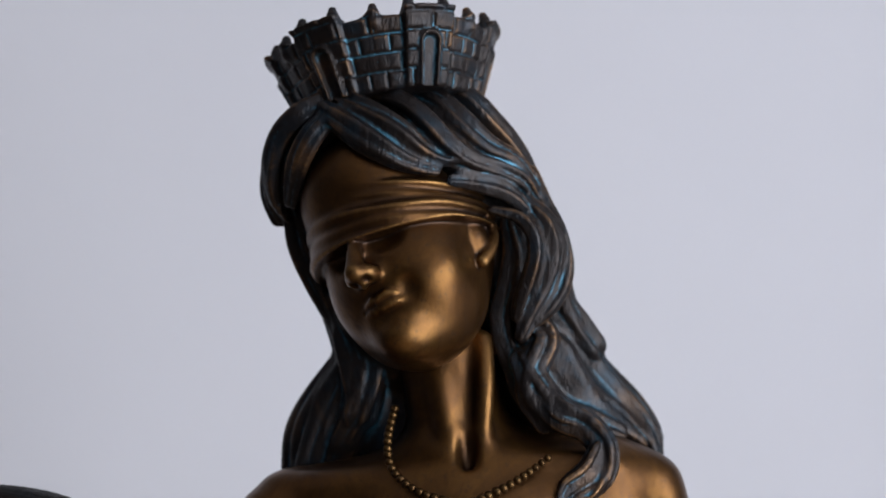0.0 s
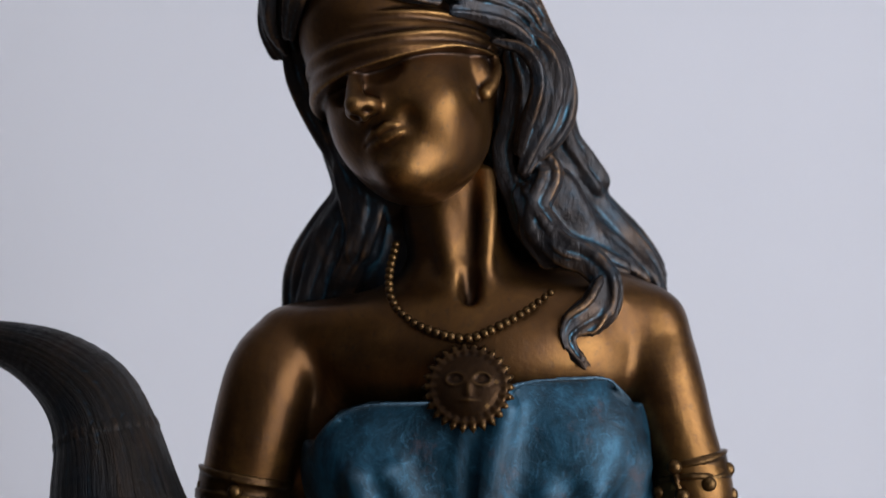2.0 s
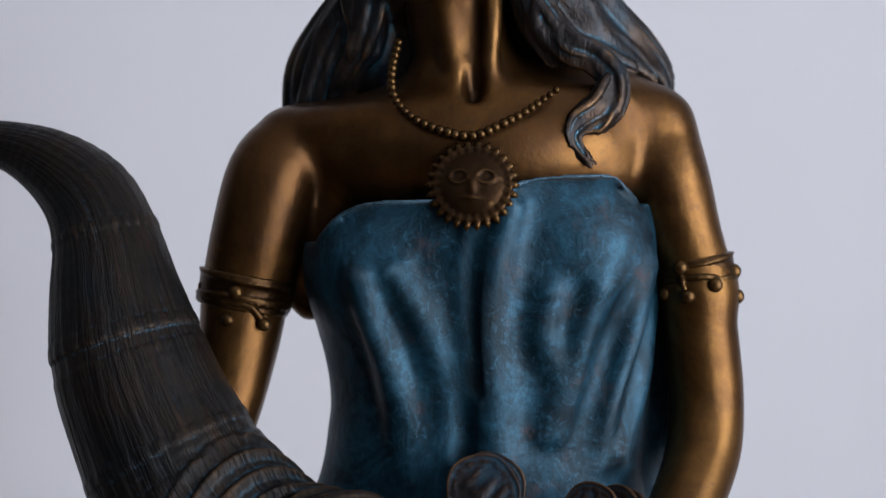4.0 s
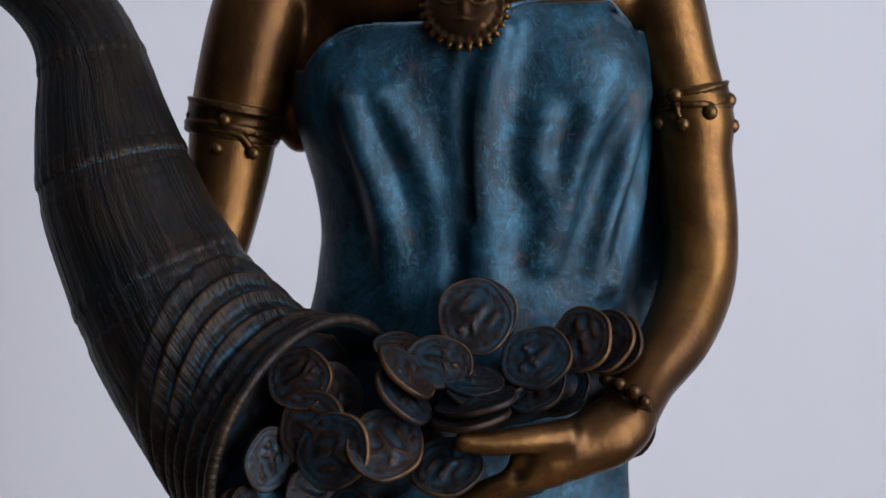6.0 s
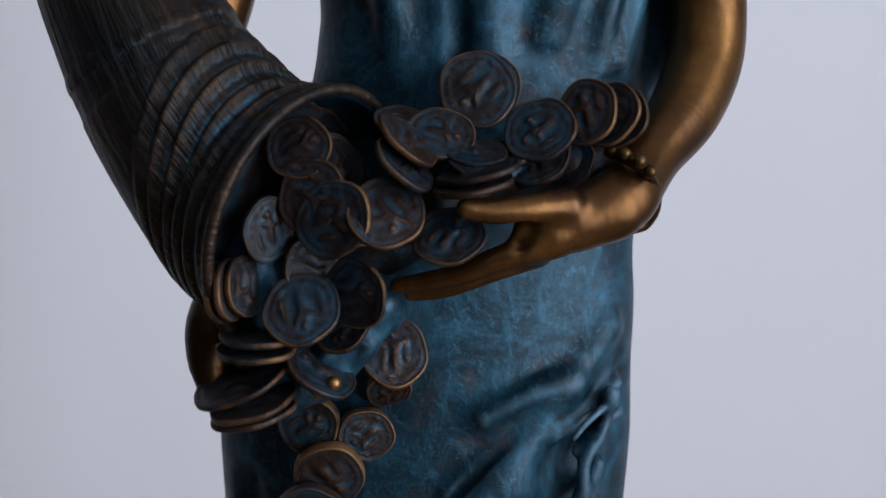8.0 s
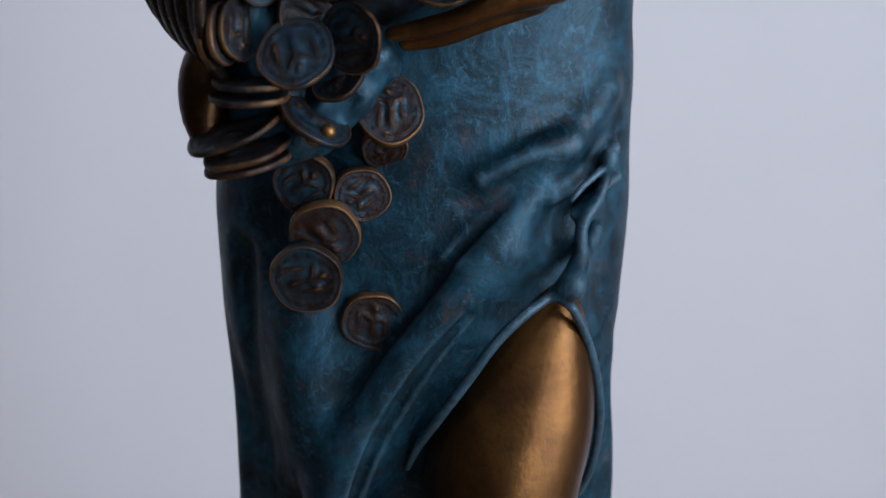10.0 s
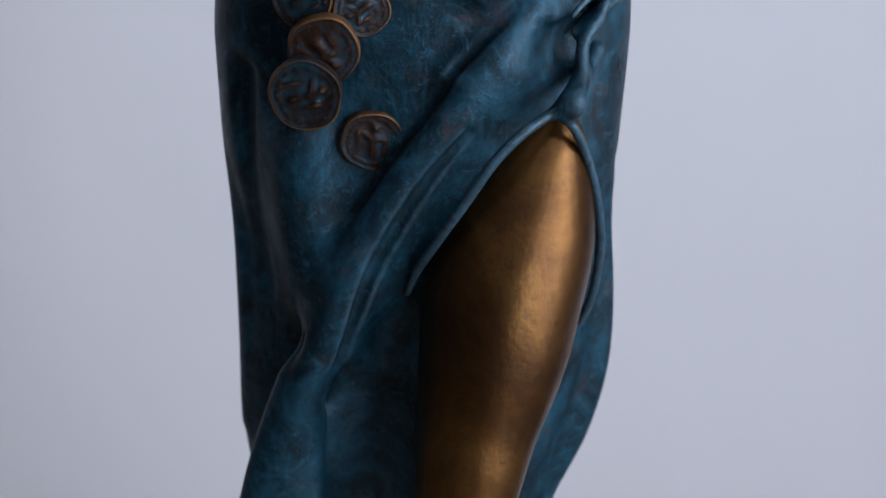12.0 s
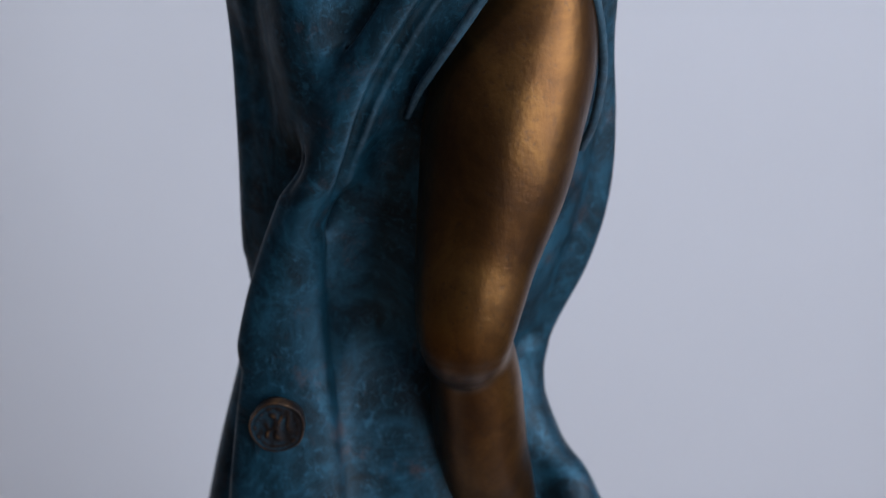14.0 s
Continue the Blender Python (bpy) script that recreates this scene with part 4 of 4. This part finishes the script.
lock([(-44.7, 14.0, 1327.9, 7.7), (-53.8, 16.0, 1314.4, 8.6), (-60.8, 18.0, 1300.8, 8.2), (-64.2, 20.0, 1284.9, 5.9)], 2)
lock([(-46.6, 10.0, 1316.6, 6.3), (-53.4, 12.0, 1300.9, 6.8), (-59.1, 14.0, 1287.4, 5.9), (-62.5, 14.0, 1283.0, 3.2)], 2)
lock([(-35.2, 8.0, 1316.6, 7.6), (-44.3, 10.0, 1301.0, 7.6), (-50.0, 12.0, 1287.5, 5.8)], 2)
hair.tube([(-20.6, 26.0, 1381.3, 34.8), (-13.7, 28.0, 1348.9, 37.1), (-6.7, 28.0, 1316.6, 41.5), (-2.1, 26.0, 1293.7, 43.6)], 8, 0.6)
v, f = hair.skin(0.75)
cast.take(v, f, HAIR)


# ---------------------------------------------------------------- the mural crown
def crown_wall(p):
    """A ring wall of masonry with six towers, their arched windows and a dipping parapet."""
    x, y, z = p.T
    r, th = np.hypot(x, y), np.arctan2(x, -y)
    off = radians(27)
    sector = np.floor((th - off + radians(30)) / radians(60))
    d = (th - off) - sector * radians(60)
    arc = d * 37
    out = 33.5 + 0.36 * z
    tower = np.clip((9.0 - np.abs(arc)) / 1.2 + 0.5, 0, 1)
    out = out + tower * (1.8 + 0.05 * z)
    wall_at = np.abs(np.abs(arc) - 19.4)
    top = np.where(tower > 0.5, 20.5, 18.2 + 0.035 * (10.5 - wall_at) ** 2 * 0.25 + 1.2 * np.exp(-(wall_at / 2.4) ** 2))
    lip = 0.9 * np.exp(-((z - top + 1.2) / 1.3) ** 2) * tower
    course = np.floor(z / 6.1)
    zj = np.abs(z - np.round(z / 6.1) * 6.1)
    bx = arc + 60 * sector + 5.1 * (course % 2) + 1.3 * np.sin(course * 5.1 + sector * 2.3)
    vj = np.abs(bx - np.round(bx / 10.2) * 10.2)
    brick = np.sin(np.round(bx / 10.2 - 0.5) * 12.9 + course * 7.7) * 0.25
    joint = np.exp(-(np.minimum(zj, vj) / 0.62) ** 2)
    arch = np.where(z < 8, np.abs(arc), np.hypot(arc, z - 8))
    inside, rim = arch < 2.7, np.exp(-((arch - 3.3) / 0.7) ** 2) * (tower > 0.5) * (z < 13)
    relief = np.where((tower > 0.5) & (arch < 5), np.where(inside, -1.1, 0.0) + 1.1 * rim, brick - 0.95 * joint)
    outer = (r - out - lip - relief) * 0.85
    return np.maximum(np.maximum(outer, -z - 6), np.maximum(z - top, np.where(z > 8, 29 + 0.3 * z - r, -9.0)) * 0.8)


crown = Form()
crown.solid(crown_wall, (-46, -46, -7), (46, 46, 24), 0.3)
for i in range(6):
    t0 = radians(27 + 60 * i)
    for da, zz, rr in ((-6.5, 21, 39), (6.5, 21, 39), (19.4 + (i % 2) * 0.8, 19.5, 38)):
        a = t0 + da / 37
        c = (rr * math.sin(a), -rr * math.cos(a))
        crown.tube([(c[0], c[1], zz - 3, 2.6), (c[0] * 1.01, c[1] * 1.01, zz + 0.6, 2.2), (c[0], c[1], zz + 2.6, 1.6)], 1.2)
CROWN_TURN = np.array(Euler((radians(-7), radians(-8), radians(0))).to_matrix())
CROWN_AT = np.array((-26.7, 2.0, 1434.3))
v, f = crown.skin(0.5)
cast.take(1.08 * v @ CROWN_TURN.T + CROWN_AT, f, HAIR)

# ---------------------------------------------------------------- necklace and sun pendant
beads = spline([(-24.1, -10.0, 1311.4, 1.3), (-26.3, -19.0, 1299.7, 1.3), (-24.8, -26.0, 1290.3, 1.2), (-17.8, -32.0, 1283.2, 1.2), (-7.5, -35.0, 1278.7, 1.4), (3.4, -36.0, 1276.9, 1.4), (13.0, -36.0, 1280.6, 1.4), (23.3, -33.0, 1286.0, 1.2), (35.4, -26.0, 1294.4, 1.0)], 0.5)
walked = np.concatenate([[0], np.cumsum(np.linalg.norm(np.diff(beads[:, :3], axis=0), axis=1))])
for s in np.arange(0, walked[-1], 3.05):
    b = beads[np.searchsorted(walked, s)]
    globe(b[:3], 1.75 * (b[3] / 1.3), TRIM)
SUN_AT, SUN_AXES = np.array((3.3, -42.0, 1259.7)), aim((-0.05, -0.93, 0.3))
sun = Form()
sun.ball((0, 0, -1), (12.2, 11.6, 3.6), 1)
for i in range(26):
    a = 2 * math.pi * i / 26
    c, s = math.cos(a), math.sin(a)
    sun.tube([(c * 11.5, s * 11.5, -0.8, 1.7), (c * 13.6, s * 13.6, -0.6, 1.3), (c * 15.4, s * 15.4, -1.0, 0.35)], 0.8)
sun.tube([(c * 12.3, s * 12.3, 0.2, 0.6) for c, s in [(math.cos(a), math.sin(a)) for a in np.linspace(0, 2 * math.pi, 25)]], 0.4)
v, f = sun.skin(0.5)
v[:, 2] += 0.7 * np.exp(-(v[:, 0] / 1.4) ** 2 - ((v[:, 1] + 0.5) / 4) ** 2)
for sx in (-1, 1):
    q = np.hypot((v[:, 0] - sx * 4.4) / 1.4, v[:, 1] - 2.2)
    v[:, 2] += np.where(v[:, 2] > 0, 0.4 * np.exp(-((q - 2.1) / 0.6) ** 2) + 0.35 * np.exp(-(q / 0.8) ** 2) - 0.5 * np.exp(-(q / 1.7) ** 2), 0)
v[:, 2] += np.where(v[:, 2] > 0, 0.5 * np.exp(-((v[:, 1] + 5) / 0.6) ** 2 - (v[:, 0] / 3) ** 2), 0)
cast.take(1.1 * v @ SUN_AXES.T + SUN_AT, f, TRIM)

# ---------------------------------------------------------------- the horn of plenty
FIBRE = rng.uniform(0, 6.28, 8)


def fibre(s, a):
    """Long fibres, cord bindings and the ridges round the mouth."""
    w = 0.1 * np.cos(31 * a + 1.6 * np.sin(s * 0.04 + FIBRE[0])) + 0.1 * np.cos(19 * a + 2 * np.sin(s * 0.05 + FIBRE[1]))
    w = (w + 0.06 * np.cos(43 * a + FIBRE[2] + 1.5 * np.sin(s * 0.033))) * np.clip(s / 90, 0.25, 1)
    out = w
    for at, n in ((RING[0], 2), (RING[1], 3), (RING[2], 3)):
        for i in range(n):
            g = np.exp(-((s - at - i * 3.4) / 1.1) ** 2)
            out = out * (1 - g) + g * (0.35 + 0.22 * np.cos(a * 30 + i))
            out = out - 0.7 * np.exp(-((s - at - i * 3.4 - 1.7) / 0.7) ** 2)
    late = np.clip((s - RING[2] - 9) / 4, 0, 1)
    return out * (1 - 0.85 * late) + late * 0.06 * np.cos(40 * a + s)


HORN_LINE = [(-208.5, -8.0, 1278.4, 3.4), (-190.7, -10.0, 1275.9, 6.8), (-170.3, -14.0, 1273.3, 9.1), (-151.9, -20.0, 1266.1, 13.1), (-137.4, -24.0, 1253.7, 17.2), (-130.2, -28.0, 1237.3, 19.8), (-126.1, -33.0, 1217.1, 24.0), (-120.3, -38.0, 1195.0, 28.3), (-110.1, -43.0, 1171.3, 30.6), (-95.6, -48.0, 1145.8, 34.1)]
MOUTH = (-51.8, -64.0, 1108.1)
OPEN = np.array((0.78, -0.57, -0.26))
RIM = 46.6
HORN_LINE += [tuple(np.array(MOUTH) - OPEN * 24) + (40.0,), tuple(np.array(MOUTH) - OPEN * 8) + (44.0,), tuple(np.array(MOUTH) - OPEN * 1) + (46.5,)]
run = spline(HORN_LINE, 1.0)
far = np.concatenate([[0], np.cumsum(np.linalg.norm(np.diff(run[:, :3], axis=0), axis=1))])
RING = [far[np.abs(run[:, 2] - z).argmin()] for z in (1240.5, 1200.2, 1161.0)]
horn = Form()
horn.tube(HORN_LINE, 2, relief=fibre, step=4)
horn.solid(lambda p: -((p - np.array(MOUTH)) @ OPEN), np.array(MOUTH) - 70, np.array(MOUTH) + 90, 0.5, cut=True)
horn.ball(tuple(np.array(MOUTH) + OPEN * 9), 44.5, 2, cut=True)
axes = aim(OPEN)
ring = []
for i in range(25):
    a = 2 * math.pi * i / 24
    c = np.array(MOUTH) + axes @ np.array((math.cos(a), math.sin(a), 0)) * RIM
    ring.append((*c, 2.1))
horn.tube(ring, 2)
v, f = horn.skin(0.8)

# ridges that run round the mouth, alongside its lip
deep = -((v - np.array(MOUTH)) @ OPEN)
away = v - (np.array(MOUTH) - deep[:, None] * OPEN)
away /= np.linalg.norm(away, axis=1)[:, None] + 1e-9
outer = np.linalg.norm(v - (np.array(MOUTH) + OPEN * 9), axis=1) > 46.5
fade = np.clip((deep - 2) / 3, 0, 1) * np.clip((44 - deep) / 8, 0, 1) * outer
v += away * (fade * (0.85 * np.cos(deep * 2 * math.pi / 6.6) + 0.25 * np.sin(deep * 1.9 + 2 * away[:, 2])))[:, None]


def round_and_along(p):
    """Where a point of the horn lies round it and along it."""
    line = run[::2, :3]
    tan = np.gradient(line, axis=0)
    tan /= np.linalg.norm(tan, axis=1)[:, None]
    n = np.array((0, -1.0, 0)) - (tan @ np.array((0, -1.0, 0)))[:, None] * tan
    n /= np.linalg.norm(n, axis=1)[:, None]
    b = np.cross(tan, n)
    out = []
    for q in np.array_split(p, max(1, len(p) // 4000)):
        i = (((q[:, None] - line[None]) ** 2).sum(2)).argmin(1)
        d = q - line[i]
        out.append(np.stack([np.arctan2((d * b[i]).sum(1), (d * n[i]).sum(1)) * 26, far[::2][i] + (d * tan[i]).sum(1), np.zeros(len(q))], 1))
    return np.concatenate(out)


# the hollow of the mouth has kept its blue
hollow = np.linalg.norm(v[f].mean(1) - (np.array(MOUTH) + OPEN * 9), axis=1) < 45.3
first = cast.count
cast.take(v, f[~hollow], HORN, round_and_along(v))
cast.count = first
cast.take(np.zeros((0, 3)), f[hollow], DRESS)
cast.count = first + len(v)

# ---------------------------------------------------------------- coins
# coins along the forearm
for c, n, r in [
    ((9.7, -52.0, 1153.2), (0.01, -0.93, 0.36), 12.5),
    ((6.9, -57.0, 1152.1), (-0.04, -0.91, 0.4), 13.6),
    ((-5.3, -68.0, 1138.2), (0.11, -0.69, 0.72), 11.5),
    ((6.3, -72.0, 1132.6), (0.0, -0.34, 0.94), 10.4),
    ((7.4, -76.0, 1129.7), (0.03, -0.29, 0.96), 10.6),
    ((6.9, -82.0, 1127.6), (-0.24, -0.06, 0.97), 14.2),
    ((5.4, -86.0, 1123.7), (-0.17, -0.07, 0.98), 13.7),
    ((27.8, -66.0, 1139.2), (-0.3, -0.81, 0.51), 12.3),
    ((43.9, -60.0, 1144.7), (-0.44, -0.81, 0.4), 11.6),
    ((51.6, -57.0, 1143.5), (-0.54, -0.75, 0.39), 11.7),
    ((55.0, -54.0, 1142.0), (-0.56, -0.73, 0.39), 11.7),
    ((27.5, -64.0, 1129.2), (-0.3, -0.7, 0.65), 11.2),
    ((37.4, -60.0, 1126.7), (-0.38, -0.71, 0.59), 10.1),
    ((-19.5, -60.0, 1141.9), (0.14, -0.45, 0.88), 8.9),
    ((17.9, -62.0, 1130.9), (-0.29, -0.35, 0.89), 9.7),
]:
    coin(c, n, r)
# coins in the mouth of the horn and in the palm below it
for c, n, r in [
    ((-52.6, -80.0, 1134.8), (-0.26, -0.91, 0.32), 11.2),
    ((-47.8, -86.0, 1118.7), (-0.33, -0.92, 0.22), 12.7),
    ((-40.8, -91.0, 1112.4), (-0.36, -0.91, 0.22), 13.3),
    ((-23.1, -91.0, 1114.7), (0.15, -0.82, 0.56), 12.9),
    ((-15.9, -80.0, 1137.5), (0.63, -0.21, 0.75), 12.3),
    ((-16.9, -85.0, 1129.9), (0.63, -0.23, 0.74), 12.3),
    ((-62.0, -84.0, 1107.8), (0.66, -0.75, 0.02), 10.9),
    ((-78.5, -86.0, 1087.1), (0.96, -0.26, 0.13), 10.9),
    ((-74.2, -90.0, 1088.7), (0.95, -0.27, 0.13), 10.8),
    ((-69.4, -88.0, 1089.8), (0.89, -0.42, 0.15), 10.9),
    ((-51.1, -93.0, 1083.0), (-0.03, -0.81, 0.58), 13.0),
    ((-33.9, -86.0, 1086.7), (-0.49, -0.87, -0.03), 12.0),
    ((-66.2, -86.0, 1073.2), (-0.03, -0.07, 1.0), 13.6),
    ((-66.8, -88.0, 1068.6), (-0.03, -0.07, 1.0), 13.9),
    ((-72.4, -84.0, 1057.4), (-0.35, -0.21, 0.91), 17.5),
    ((-68.9, -86.0, 1050.1), (-0.23, -0.14, 0.96), 15.6),
    ((-68.9, -84.0, 1045.6), (-0.17, -0.09, 0.98), 14.5),
    ((-45.9, -82.0, 1060.0), (0.56, -0.29, 0.78), 13.7),
    ((-2.7, -88.0, 1106.6), (-0.09, -0.71, 0.7), 11.9),
    ((-40.5, -72.0, 1128.0), (0.68, -0.64, 0.36), 11.4),
    ((-32.5, -80.0, 1112.4), (0.52, -0.73, 0.43), 11.3),
    ((-47.9, -80.0, 1093.1), (0.6, -0.77, 0.24), 11.4),
    ((-38.7, -78.0, 1073.2), (-0.35, -0.59, 0.73), 10.0),
]:
    coin(c, n, r)
# a core that fills the heap
heap = Form()
heap.solid(lambda p: np.maximum(np.linalg.norm(p - np.array(MOUTH), axis=1) - 40.0, (p - np.array(MOUTH)) @ OPEN + 12.0), np.array(MOUTH) - 41, np.array(MOUTH) + 41, 6)
heap.tube([(-46.4, -58.0, 1110.4, 13.0), (-36.4, -62.0, 1103.4, 14.4), (-23.1, -64.0, 1103.4, 13.4), (-3.8, -62.0, 1114.3, 12.5), (15.8, -58.0, 1122.7, 9.8), (37.8, -54.0, 1125.2, 8.7), (52.0, -50.0, 1126.4, 8.0)], 6)
v, f = heap.skin(1.0)
v += 0.8 * np.sin(v[:, [1, 2, 0]] * 0.3) * np.sin(v[:, [2, 0, 1]] * 0.47 + 1)
cast.take(v, f, COIN)
spill = Form()
spill.tube([(-70.1, -68.0, 1092.8, 13.0), (-63.5, -71.0, 1079.5, 13.5), (-62.2, -67.0, 1055.2, 13.0), (-49.1, -66.0, 1057.7, 12.8), (-33.1, -64.0, 1077.8, 14.6)], 6)
spill.tube([(-40.0, -58.0, 1085.0, 11.0), (-33.0, -55.0, 1072.0, 7.0)], 8)
v, f = spill.skin(1.0)
v += 1.1 * np.sin(v[:, [1, 2, 0]] * 0.27) * np.sin(v[:, [2, 0, 1]] * 0.41 + 1)
cast.take(v, f, DRESS)
# coins that slide down the skirt, pressed into the cloth
for c, n, r in [
    ((-22.0, -55.0, 1058.9), (0.16, -0.89, 0.43), 12.4),
    ((-24.1, -54.0, 1044.1), (0.13, -0.81, -0.57), 8.5),
    ((-52.6, -59.0, 1032.9), (-0.14, -0.96, -0.23), 11.2),
    ((-32.1, -55.0, 1028.2), (0.2, -0.97, -0.15), 10.1),
    ((-45.5, -59.0, 1013.8), (0.06, -0.92, -0.38), 13.3),
    ((-52.1, -60.0, 998.4), (-0.01, -0.95, -0.32), 13.5),
    ((-28.9, -50.0, 980.1), (0.17, -0.96, -0.21), 11.6),
    ((-68.3, -49.0, 798.4), (-0.03, -0.98, -0.17), 11.3),
]:
    coin(c, n, r, thick=6.0)

statue = new("statue", cast.mesh("statue"))
tagged(statue, "dark bronze statue of a blindfolded goddess holding a horn of coins", "statue")
